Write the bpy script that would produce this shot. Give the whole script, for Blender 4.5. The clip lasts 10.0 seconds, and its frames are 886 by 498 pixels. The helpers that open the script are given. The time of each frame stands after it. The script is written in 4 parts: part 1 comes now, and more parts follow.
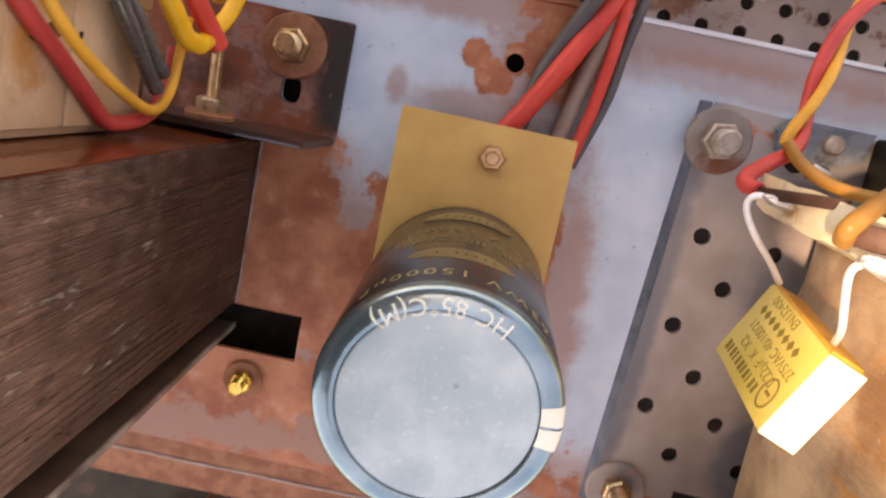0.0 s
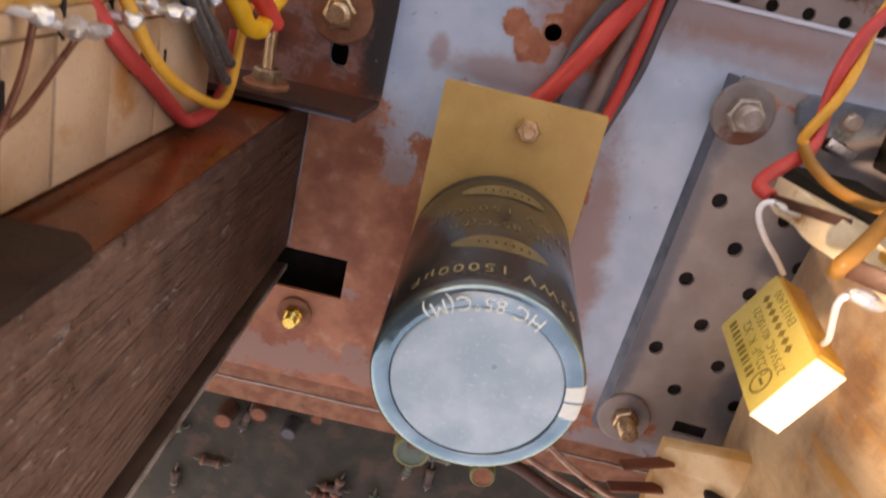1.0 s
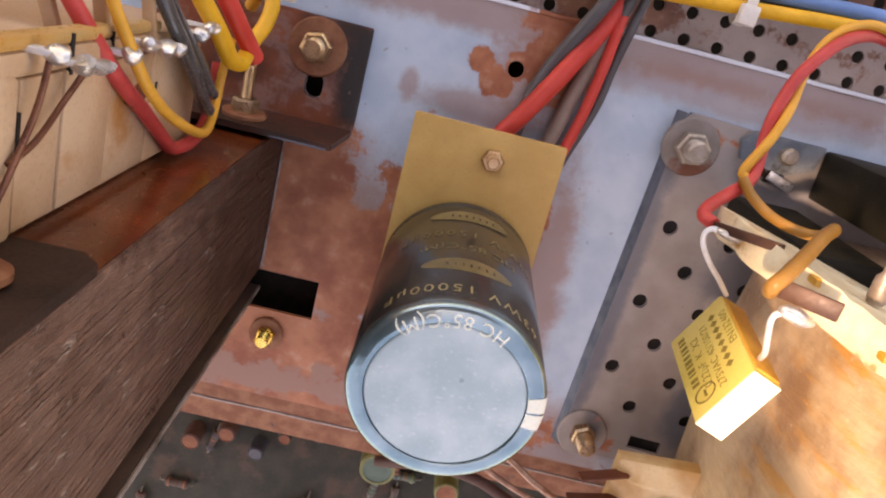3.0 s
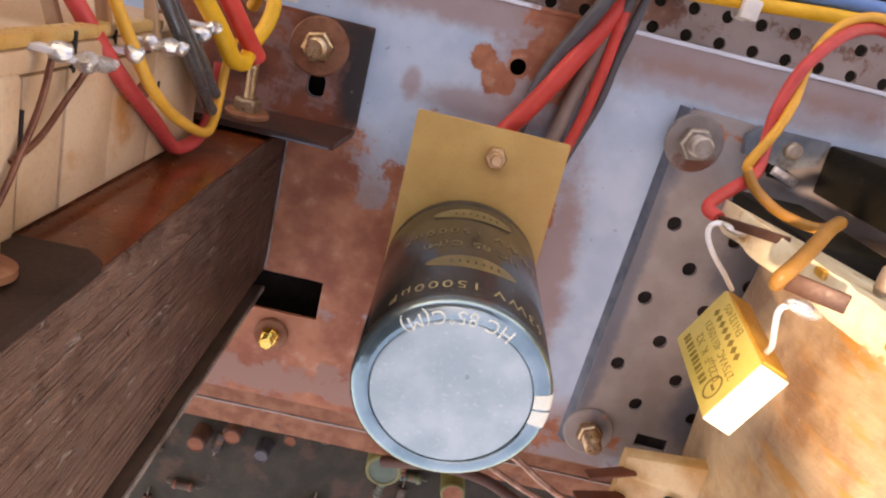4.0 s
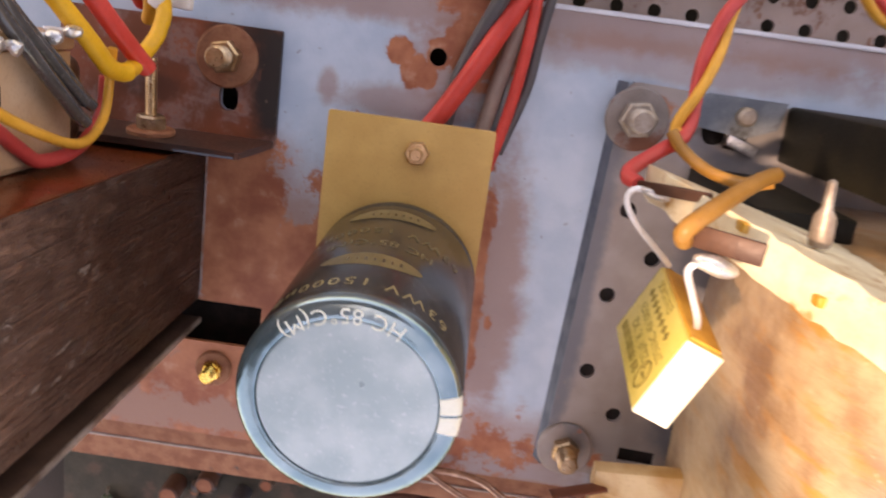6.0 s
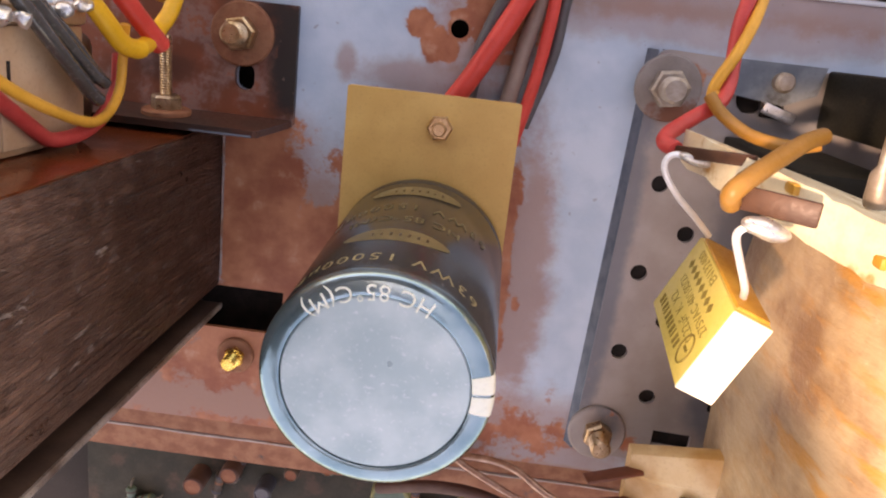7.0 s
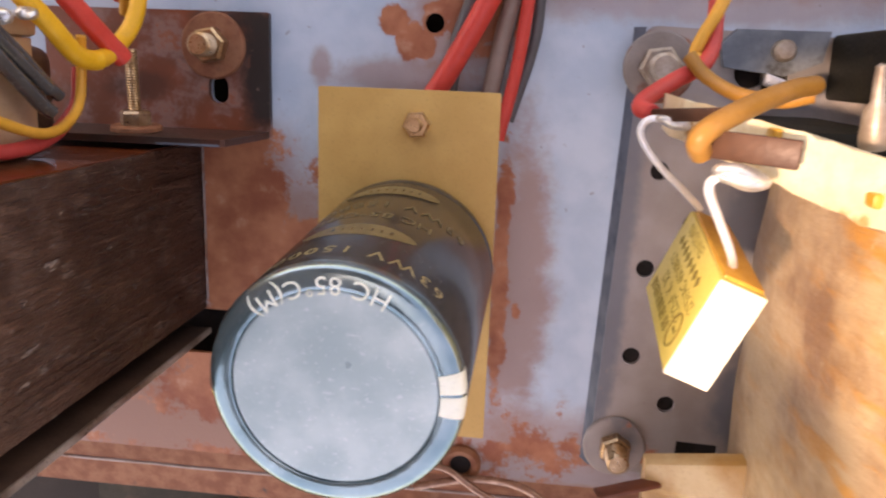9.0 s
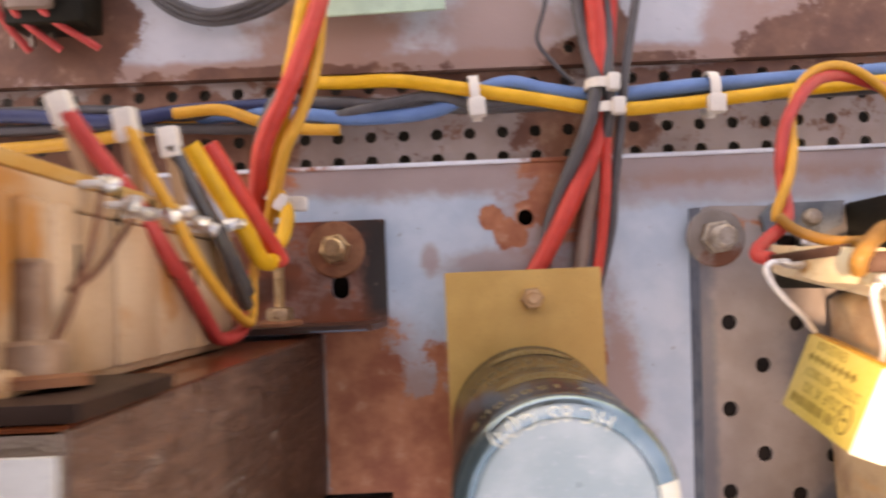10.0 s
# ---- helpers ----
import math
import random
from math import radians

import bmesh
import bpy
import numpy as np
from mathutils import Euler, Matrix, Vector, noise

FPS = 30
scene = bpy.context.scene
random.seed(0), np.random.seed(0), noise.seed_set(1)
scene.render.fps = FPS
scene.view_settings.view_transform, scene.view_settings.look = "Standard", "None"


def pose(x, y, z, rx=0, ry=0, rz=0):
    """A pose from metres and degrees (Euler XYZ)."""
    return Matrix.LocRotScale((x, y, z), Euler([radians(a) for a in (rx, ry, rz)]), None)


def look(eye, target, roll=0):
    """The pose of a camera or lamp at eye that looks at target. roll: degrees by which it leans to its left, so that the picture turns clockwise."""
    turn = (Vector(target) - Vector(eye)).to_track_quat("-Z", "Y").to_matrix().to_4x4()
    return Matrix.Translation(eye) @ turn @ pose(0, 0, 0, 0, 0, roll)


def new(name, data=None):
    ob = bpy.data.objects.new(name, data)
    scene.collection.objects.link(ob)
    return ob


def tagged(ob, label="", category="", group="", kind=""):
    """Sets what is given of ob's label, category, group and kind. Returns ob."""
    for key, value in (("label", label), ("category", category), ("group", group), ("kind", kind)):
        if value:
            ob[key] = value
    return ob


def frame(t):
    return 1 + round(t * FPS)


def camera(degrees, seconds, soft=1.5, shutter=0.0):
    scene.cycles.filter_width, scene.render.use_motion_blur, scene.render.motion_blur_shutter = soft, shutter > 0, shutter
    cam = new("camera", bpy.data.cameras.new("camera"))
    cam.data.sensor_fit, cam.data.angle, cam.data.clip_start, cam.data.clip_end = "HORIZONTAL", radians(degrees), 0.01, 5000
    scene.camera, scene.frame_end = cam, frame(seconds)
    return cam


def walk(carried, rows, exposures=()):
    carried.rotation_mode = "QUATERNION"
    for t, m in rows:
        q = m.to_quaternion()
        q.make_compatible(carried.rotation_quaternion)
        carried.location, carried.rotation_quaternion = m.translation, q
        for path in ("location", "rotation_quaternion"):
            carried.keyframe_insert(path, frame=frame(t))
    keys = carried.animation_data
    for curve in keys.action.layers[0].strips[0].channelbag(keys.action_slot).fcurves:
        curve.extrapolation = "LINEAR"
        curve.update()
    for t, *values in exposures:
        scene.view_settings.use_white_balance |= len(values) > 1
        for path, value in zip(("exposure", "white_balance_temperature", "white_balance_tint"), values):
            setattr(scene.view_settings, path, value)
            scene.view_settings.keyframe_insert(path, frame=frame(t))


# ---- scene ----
cam = camera(60.0, 10.0, 2.1, 0.5)
PATH = [
    (0, -4.79, 39.86, 177.08, -10.924, 2.103, 11.751),
    (0.5, -9.87, 49.09, 183.35, -16.855, 3.195, 11.557),
    (1, -13.87, 62.75, 186.98, -20.704, 3.728, 12.681),
    (1.5, -16.83, 70.13, 190.02, -18.537, 2.403, 13.806),
    (2, -19.94, 68.84, 191.64, -18.140, 1.526, 14.189),
    (2.5, -18.28, 65.73, 194.48, -18.568, 1.201, 14.363),
    (3, -15.80, 65.05, 196.50, -18.734, 1.065, 13.968),
    (4.5, -15.50, 63.37, 196.63, -18.437, 1.162, 13.248),
    (5, -14.83, 62.61, 196.89, -18.528, 1.141, 13.190),
    (5.5, -7.76, 54.96, 192.75, -17.518, 1.610, 10.923),
    (6, 13.50, 55.21, 184.35, -15.204, 3.100, 7.614),
    (6.2, 12.84, 50.59, 179.21, -15.377, 4.240, 6.439),
    (7.5, 11.94, 50.57, 180.15, -15.925, 3.965, 6.053),
    (8, 18.63, 44.15, 177.17, -15.197, 4.822, 4.082),
    (8.5, 33.97, 43.99, 172.84, -14.392, 6.566, 2.114),
    (9, 24.86, 41.13, 170.81, -13.195, 6.600, 2.140),
    (9.5, 12.14, 30.53, 186.37, -0.520, 2.047, -2.531),
    (10, -19.21, 32.28, 197.98, 3.023, -0.013, -2.418),
]
EXPOSURES = [(t, 2.17 + e, k, 29) for t, e, k in ((0, 0.12, 11800), (0.5, -0.2, 11700), (1, -0.24, 11300), (1.5, -0.2, 11300), (2, -0.07, 11000), (2.5, -0.03, 10800), (3.5, 0.04, 10700), (5.5, 0.05, 10700), (6.2, 0.0, 10600), (8, 0.02, 10500), (9, 0.06, 10500), (10, 0.16, 12200))]
walk(cam, [(t, pose(x / 1000, y / 1000, z / 1000, rx, ry, rz)) for t, x, y, z, rx, ry, rz in PATH], EXPOSURES)

# ---- light ----
SUN_EL, SUN_AZ = 68.0, 268.0   # degrees; azimuth clockwise from +y
world = bpy.data.worlds.new("sky")
scene.world = world
world.use_nodes = True
wt = world.node_tree
sky = wt.nodes.new("ShaderNodeTexSky")
sky.sky_type = "NISHITA"
sky.sun_disc = False
sky.sun_elevation, sky.sun_rotation = radians(SUN_EL), radians(SUN_AZ)
wt.links.new(sky.outputs[0], wt.nodes["Background"].inputs[0])
wt.nodes["Background"].inputs[1].default_value = 0.15
sun_data = bpy.data.lights.new("sun", "SUN")
sun_data.energy, sun_data.angle, sun_data.color = 1.7, radians(2.2), (1.0, 0.98, 0.96)
sun = new("sun", sun_data)
sd = Vector((math.sin(radians(SUN_AZ)) * math.cos(radians(SUN_EL)), math.cos(radians(SUN_AZ)) * math.cos(radians(SUN_EL)), math.sin(radians(SUN_EL))))
sun.matrix_world = look(sd, (0, 0, 0))

# ---- mesh helpers (millimetres) ----
MM = 0.001


def root(name, at, label, category, group="", turn=0.0, kind=""):
    """An empty at a thing's base, at millimetres."""
    ob = new(name)
    ob.empty_display_size = 0.004
    ob.matrix_world = pose(at[0] * MM, at[1] * MM, at[2] * MM, 0, 0, turn)
    return tagged(ob, label, category, group, kind)


def mesh_of(name, bm, mat, sharp=35):
    bmesh.ops.recalc_face_normals(bm, faces=bm.faces)
    me = bpy.data.meshes.new(name)
    for v in bm.verts:
        v.co *= MM
    for f in bm.faces:
        f.smooth = True
    bm.to_mesh(me)
    bm.free()
    me.set_sharp_from_angle(angle=radians(sharp))
    me.materials.append(mat)
    return me


def part(name, bm, mat, parent=None, label="", sharp=35):
    ob = new(name, mesh_of(name, bm, mat, sharp))
    ob.parent = parent
    if label:
        ob["label"] = label
    return ob


def box(bm, lo, hi, bevel=0.0, m=None, seg=2):
    d = [hi[i] - lo[i] for i in range(3)]
    c = [(hi[i] + lo[i]) / 2 for i in range(3)]
    r = bmesh.ops.create_cube(bm, size=1.0, matrix=Matrix.Translation(c) @ Matrix.Diagonal((*d, 1)))
    vs = r["verts"]
    if bevel:
        es = list({e for v in vs for e in v.link_edges})
        out = bmesh.ops.bevel(bm, geom=es, offset=bevel, segments=seg, profile=0.5, affect="EDGES", clamp_overlap=True)
        vs = list({v for f in out["faces"] for v in f.verts} | {v for v in vs if v.is_valid})
    if m is not None:
        bmesh.ops.transform(bm, matrix=m, verts=vs)
    return bm


def lathe(bm, profile, seg=32, m=None, sides=0):
    """Turns (radius, height) pairs round z."""
    n = sides or seg
    rings = []
    for r, z in profile:
        if r < 1e-6:
            rings.append([bm.verts.new((0, 0, z))])
        else:
            rings.append([bm.verts.new((r * math.cos(2 * math.pi * k / n), r * math.sin(2 * math.pi * k / n), z)) for k in range(n)])
    for a, b in zip(rings, rings[1:]):
        for k in range(n):
            j = (k + 1) % n
            if len(a) == 1 and len(b) == 1:
                continue
            if len(a) == 1:
                bm.faces.new((a[0], b[k], b[j]))
            elif len(b) == 1:
                bm.faces.new((a[k], a[j], b[0]))
            else:
                bm.faces.new((a[k], a[j], b[j], b[k]))
    if m is not None:
        bmesh.ops.transform(bm, matrix=m, verts=[v for ring in rings for v in ring])
    return bm


def curve_points(pts, per=8):
    pts = [Vector(p) for p in pts]
    ext = [pts[0] * 2 - pts[1]] + pts + [pts[-1] * 2 - pts[-2]]
    out = []
    for i in range(1, len(ext) - 2):
        a, b, c, d = ext[i - 1:i + 3]
        for k in range(per):
            t = k / per
            out.append(0.5 * (2 * b + (c - a) * t + (2 * a - 5 * b + 4 * c - d) * t * t + (3 * b - a - 3 * c + d) * t ** 3))
    out.append(pts[-1])
    return out


def tube(bm, pts, r, seg=10, per=8, flat=1.0, wave=0.0):
    """A round wire along a smooth curve through the points."""
    line = curve_points(pts, per) if per else [Vector(p) for p in pts]
    side = None
    rings = []
    for i, p in enumerate(line):
        way = (line[min(i + 1, len(line) - 1)] - line[max(i - 1, 0)]).normalized()
        if side is None:
            side = way.orthogonal().normalized()
        side = (side - way * side.dot(way)).normalized()
        up = way.cross(side)
        rr = r[min(i, len(r) - 1)] if isinstance(r, (list, tuple)) else r * (1 + wave * math.sin(i * 1.7) * math.cos(i * 0.61))
        rings.append([bm.verts.new(p + side * rr * math.cos(2 * math.pi * k / seg) + up * rr * flat * math.sin(2 * math.pi * k / seg)) for k in range(seg)])
    for a, b in zip(rings, rings[1:]):
        for k in range(seg):
            bm.faces.new((a[k], a[(k + 1) % seg], b[(k + 1) % seg], b[k]))
    bm.faces.new(rings[0][::-1])
    bm.faces.new(rings[-1])
    return bm


def circle(cx, cy, r, n=18):
    return [(cx + r * math.cos(2 * math.pi * k / n), cy + r * math.sin(2 * math.pi * k / n)) for k in range(n)]


def rect(x0, y0, x1, y1, r=0.0, n=4):
    if not r:
        return [(x0, y0), (x1, y0), (x1, y1), (x0, y1)]
    out = []
    for cx, cy, a in ((x1 - r, y0 + r, -90), (x1 - r, y1 - r, 0), (x0 + r, y1 - r, 90), (x0 + r, y0 + r, 180)):
        out += [(cx + r * math.cos(radians(a + 90 * k / n)), cy + r * math.sin(radians(a + 90 * k / n))) for k in range(n + 1)]
    return out


def sheet(bm, outer, holes, z0, z1, m=None):
    """A flat sheet from z0 to z1 with openings that go through it."""
    made = []
    top_edges, loops = [], []
    for loop in [outer] + list(holes):
        vs = [bm.verts.new((x, y, z1)) for x, y in loop]
        loops.append(vs)
        top_edges += [bm.edges.new((vs[i], vs[(i + 1) % len(vs)])) for i in range(len(vs))]
    r = bmesh.ops.triangle_fill(bm, use_beauty=True, use_dissolve=False, edges=top_edges)
    faces = [f for f in r["geom"] if isinstance(f, bmesh.types.BMFace)]
    low = {v: bm.verts.new((v.co.x, v.co.y, z0)) for vs in loops for v in vs}
    for f in faces:
        bm.faces.new([low[v] for v in reversed(f.verts)])
    for vs in loops:
        for i in range(len(vs)):
            a, b = vs[i], vs[(i + 1) % len(vs)]
            bm.faces.new((a, b, low[b], low[a]))
    if m is not None:
        bmesh.ops.transform(bm, matrix=m, verts=[v for vs in loops for v in vs] + list(low.values()))
    return bm


def text_bm(words, size, depth, align="CENTER", bold=0.0, spacing=1.0):
    """The built-in font as a mesh, in millimetres, lying in the plane z = 0."""
    cu = bpy.data.curves.new("words", "FONT")
    cu.body, cu.size, cu.extrude, cu.align_x, cu.align_y = words, size, depth, align, "CENTER"
    cu.resolution_u, cu.offset, cu.space_character = 3, bold, spacing
    ob = bpy.data.objects.new("words", cu)
    scene.collection.objects.link(ob)
    me = bpy.data.meshes.new_from_object(ob.evaluated_get(bpy.context.evaluated_depsgraph_get()))
    bm = bmesh.new()
    bm.from_mesh(me)
    bpy.data.objects.remove(ob)
    bpy.data.curves.remove(cu)
    bpy.data.meshes.remove(me)
    return bm


def up_to(p0, p1):
    """The matrix that takes z onto the way from p0 to p1."""
    way = Vector(p1) - Vector(p0)
    return Matrix.Translation(p0) @ way.to_track_quat("Z", "Y").to_matrix().to_4x4()


# ---- materials ----
def material(name):
    m = bpy.data.materials.new(name)
    m.use_nodes = True
    nt = m.node_tree
    return m, nt, nt.nodes["Principled BSDF"]


def node(nt, kind, **sets):
    n = nt.nodes.new(kind)
    for key, value in sets.items():
        if key == "operation":
            n.operation = value
        elif key == "data_type":
            n.data_type = value
        elif key == "blend_type":
            n.blend_type = value
    return n


def noise_of(nt, coord, scale, detail=4.0, rough=0.55):
    n = nt.nodes.new("ShaderNodeTexNoise")
    n.inputs["Scale"].default_value, n.inputs["Detail"].default_value, n.inputs["Roughness"].default_value = scale, detail, rough
    nt.links.new(coord, n.inputs["Vector"])
    return n.outputs["Fac"]


def maths(nt, op, a, b=None, c=None):
    n = node(nt, "ShaderNodeMath", operation=op)
    for i, v in enumerate((a, b, c)):
        if v is None:
            continue
        if isinstance(v, (int, float)):
            n.inputs[i].default_value = v
        else:
            nt.links.new(v, n.inputs[i])
    return n.outputs[0]


def ramp(nt, fac, lo, hi):
    n = nt.nodes.new("ShaderNodeMapRange")
    n.interpolation_type = "SMOOTHSTEP"
    nt.links.new(fac, n.inputs[0])
    n.inputs[1].default_value, n.inputs[2].default_value = lo, hi
    return n.outputs[0]


def mix(nt, fac, a, b):
    n = nt.nodes.new("ShaderNodeMix")
    n.data_type = "RGBA"
    if isinstance(fac, (int, float)):
        n.inputs[0].default_value = fac
    else:
        nt.links.new(fac, n.inputs[0])
    for sock, v in ((n.inputs[6], a), (n.inputs[7], b)):
        if isinstance(v, tuple):
            sock.default_value = (*v, 1)
        else:
            nt.links.new(v, sock)
    return n.outputs[2]


def bump(nt, bsdf, height, strength=0.3, dist=0.0003):
    n = nt.nodes.new("ShaderNodeBump")
    n.inputs["Strength"].default_value, n.inputs["Distance"].default_value = strength, dist
    nt.links.new(height, n.inputs["Height"])
    nt.links.new(n.outputs[0], bsdf.inputs["Normal"])


def place(nt):
    return nt.nodes.new("ShaderNodeTexCoord").outputs["Object"]


def surface(name, a, b, rough=0.5, metal=0.0, scale=300, spots=None, spot_colour=(0.1, 0.05, 0.03), relief=0.15, coat=0.0, fine=1500, spec=0.32):
    """Two tones of one stuff, with grain, spots of dirt and a fine relief."""
    m, nt, bsdf = material(name)
    co = place(nt)
    big = noise_of(nt, co, scale, 5)
    small = noise_of(nt, co, fine, 3)
    col = mix(nt, ramp(nt, big, 0.35, 0.68), a, b)
    col = mix(nt, maths(nt, "MULTIPLY", ramp(nt, small, 0.5, 0.8), 0.25), col, tuple(x * 0.55 for x in a))
    if spots:
        dirt = noise_of(nt, co, scale * 0.6, 7, 0.62)
        col = mix(nt, ramp(nt, dirt, spots, spots + 0.1), col, spot_colour)
    nt.links.new(col, bsdf.inputs["Base Color"])
    nt.links.new(maths(nt, "MULTIPLY_ADD", small, 0.25, rough - 0.12), bsdf.inputs["Roughness"])
    bsdf.inputs["Metallic"].default_value = metal
    bsdf.inputs["Coat Weight"].default_value = coat
    bsdf.inputs["Specular IOR Level"].default_value = spec
    if relief:
        bump(nt, bsdf, maths(nt, "ADD", small, big), relief, 0.0002)
    return m


def painted_steel(name, blobs, paint_a=(0.345, 0.425, 0.49), paint_b=(0.445, 0.51, 0.56), general=0.12, stains=(), stain_tone=(0.30, 0.138, 0.088), rust_a=(0.27, 0.064, 0.023), rust_b=(0.47, 0.160, 0.070)):
    """Grey-blue paint on steel; blobs: (x, y, rx, ry, strength) in mm, where it has rusted through."""
    m, nt, bsdf = material(name)
    co = place(nt)
    sep = nt.nodes.new("ShaderNodeSeparateXYZ")
    nt.links.new(co, sep.inputs[0])
    wob = noise_of(nt, co, 105, 7, 0.66)
    fine = noise_of(nt, co, 900, 4, 0.6)
    total = None
    for x, y, rx, ry, k in blobs:
        dx = maths(nt, "MULTIPLY_ADD", sep.outputs[0], 1000 / rx, -x / rx)
        dy = maths(nt, "MULTIPLY_ADD", sep.outputs[1], 1000 / ry, -y / ry)
        d2 = maths(nt, "ADD", maths(nt, "MULTIPLY", dx, dx), maths(nt, "MULTIPLY", dy, dy))
        v = maths(nt, "MULTIPLY", maths(nt, "SUBTRACT", 1.25, maths(nt, "SQRT", d2)), k)
        total = v if total is None else maths(nt, "MAXIMUM", total, v)
    if total is None:
        total = maths(nt, "ADD", 0.0, 0.0)
    total = maths(nt, "MAXIMUM", total, -0.55 + general)
    field = maths(nt, "ADD", total, maths(nt, "MULTIPLY_ADD", wob, 2.2, -1.15))
    field = maths(nt, "ADD", field, maths(nt, "MULTIPLY_ADD", fine, 0.36, -0.18))
    rust = ramp(nt, field, 0.10, 0.34)
    stain = ramp(nt, field, -0.15, 0.4)
    cloud = noise_of(nt, co, 60, 4)
    paint = mix(nt, ramp(nt, cloud, 0.35, 0.65), paint_a, paint_b)
    paint = mix(nt, maths(nt, "MULTIPLY", stain, 0.55), paint, (0.34, 0.27, 0.25))
    for x, y, rx, ry, k in stains:
        dx = maths(nt, "MULTIPLY_ADD", sep.outputs[0], 1000 / rx, -x / rx)
        dy = maths(nt, "MULTIPLY_ADD", sep.outputs[1], 1000 / ry, -y / ry)
        d = maths(nt, "SQRT", maths(nt, "ADD", maths(nt, "MULTIPLY", dx, dx), maths(nt, "MULTIPLY", dy, dy)))
        d = maths(nt, "ADD", d, maths(nt, "MULTIPLY_ADD", wob, 1.2, -0.6))
        paint = mix(nt, maths(nt, "MULTIPLY", ramp(nt, d, 1.1, 0.5), k), paint, stain_tone)
    specks = ramp(nt, noise_of(nt, co, 420, 2), 0.70, 0.75)
    paint = mix(nt, maths(nt, "MULTIPLY", specks, 0.5), paint, (0.22, 0.15, 0.13))
    rust_tone = mix(nt, ramp(nt, noise_of(nt, co, 75, 6, 0.6), 0.34, 0.68), rust_a, rust_b)
    dust = ramp(nt, noise_of(nt, co, 150, 6, 0.62), 0.56, 0.74)
    rust_tone = mix(nt, maths(nt, "MULTIPLY", dust, 0.5), rust_tone, (0.50, 0.30, 0.205))
    nt.links.new(mix(nt, rust, paint, rust_tone), bsdf.inputs["Base Color"])
    nt.links.new(maths(nt, "MULTIPLY_ADD", rust, 0.20, 0.38), bsdf.inputs["Roughness"])
    bsdf.inputs["Specular IOR Level"].default_value = 0.5
    bump(nt, bsdf, maths(nt, "ADD", maths(nt, "MULTIPLY", rust, -0.5), maths(nt, "MULTIPLY", fine, 0.6)), 0.35, 0.0003)
    return m


chassis_paint = painted_steel("painted_chassis_steel", [
    (-41, -2, 10.5, 27, 1.7), (-27, -11, 12, 17, 1.5), (-21, -4, 2.0, 20, 0.9), (20, -6, 2.2, 34, 0.75), (24, -14, 1.0, 2, 0.5), (3, 50, 3.0, 3.0, 1.1),  (30, -47, 18, 8, 0.5), (-5.5, 50.5, 3.6, 3.2, 1.2), (-2, 46, 3.4, 4.6, 1.1), (2.5, 53, 3.0, 1.6, 0.9), (1.5, 45, 2.2, 3.4, 0.8), (13, 54, 8, 10, 1.2), (-42, -36, 34, 12, 0.75),
    (14, 63, 12, 4, 1.0), (-66, 62, 9, 4, 0.9), (-50, -40, 14, 8, 0.8), (-8, -10, 20, 34, 0.8),
    (-45, 22, 16, 7, 0.8), (-20, -56, 60, 2.5, 0.5)],
    # brown stains; the strip at y -58.5 is painted shade of the front fold
    stains=[(-55, -46, 70, 26, 1.0), (10, -52, 70, 19, 0.65), (0, -58.5, 220, 2.2, 0.8), (0, 62, 190, 7, 0.7), (24, -8, 10, 42, 0.8), (-36, -2, 20, 30, 0.8), (10, 50, 15, 13, 0.7), (-22, 40, 3, 5, 0.6), (-2, 38, 22, 5, 0.6), (60, 56, 60, 6, 0.5)])
far_paint = painted_steel("painted_far_steel", [
    (-116, 104, 19, 15, 1.7), (-150, 110, 30, 30, 1.4), (-60, 91, 40, 2.4, 0.9), (22, 90, 11, 7, 1.6), (27, 97, 7, 9, 1.2), (80, 93, 16, 9, 1.5), (98, 100, 18, 16, 1.2), (30, 91, 20, 2.5, 1.0), (-4, 112, 10, 4, 0.8)],
    (0.40, 0.40, 0.42), (0.47, 0.46, 0.47), 0.04, [(-46, 101, 26, 17, 1.0), (0, 100, 24, 16, 0.8), (62, 97, 12, 20, 0.8), (-20, 92, 190, 4, 0.9), (100, 104, 40, 30, 0.9)], (0.33, 0.18, 0.135), (0.115, 0.038, 0.020), (0.21, 0.085, 0.046))
strip_steel = painted_steel("rusty_strip_steel", [(20, 74, 18, 10, 1.0), (-105, 76, 50, 14, 1.3), (80, 86, 60, 5, 0.9), (-20, 88, 60, 4, 0.9)], (0.29, 0.205, 0.17), (0.38, 0.285, 0.245), 0.62, (), (0.3, 0.14, 0.09), (0.14, 0.048, 0.026), (0.27, 0.115, 0.065))
# blue-grey band by the left edge; shadow near the film capacitor painted in
panel_steel = painted_steel("grey_perforated_steel", [(7, 94, 8, 5, 1.1), (22, 97, 9, 2, 0.7), (12, 6, 9, 3, 0.5)], (0.245, 0.188, 0.160), (0.32, 0.258, 0.225), 0.0,
                             [(2, 50, 5.0, 70, 0.75), (30, 62, 9, 14, 0.6), (32, 92, 16, 8, 0.5), (34, 20, 7, 14, 0.7)], (0.075, 0.085, 0.105))
rust = surface("rusted_steel", (0.20, 0.062, 0.028), (0.29, 0.115, 0.058), 0.72, 0.0, 220, 0.62, (0.09, 0.05, 0.04), 0.35)
bracket_steel = surface("dark_rusted_bracket_steel", (0.175, 0.052, 0.027), (0.095, 0.031, 0.018), 0.5, 0.1, 70, 0.58, (0.030, 0.025, 0.025), 0.25, spec=0.25)
dark_steel = surface("dark_blue_steel", (0.07, 0.085, 0.11), (0.13, 0.14, 0.165), 0.45, 0.3, 160, 0.62, (0.17, 0.11, 0.08), 0.15)
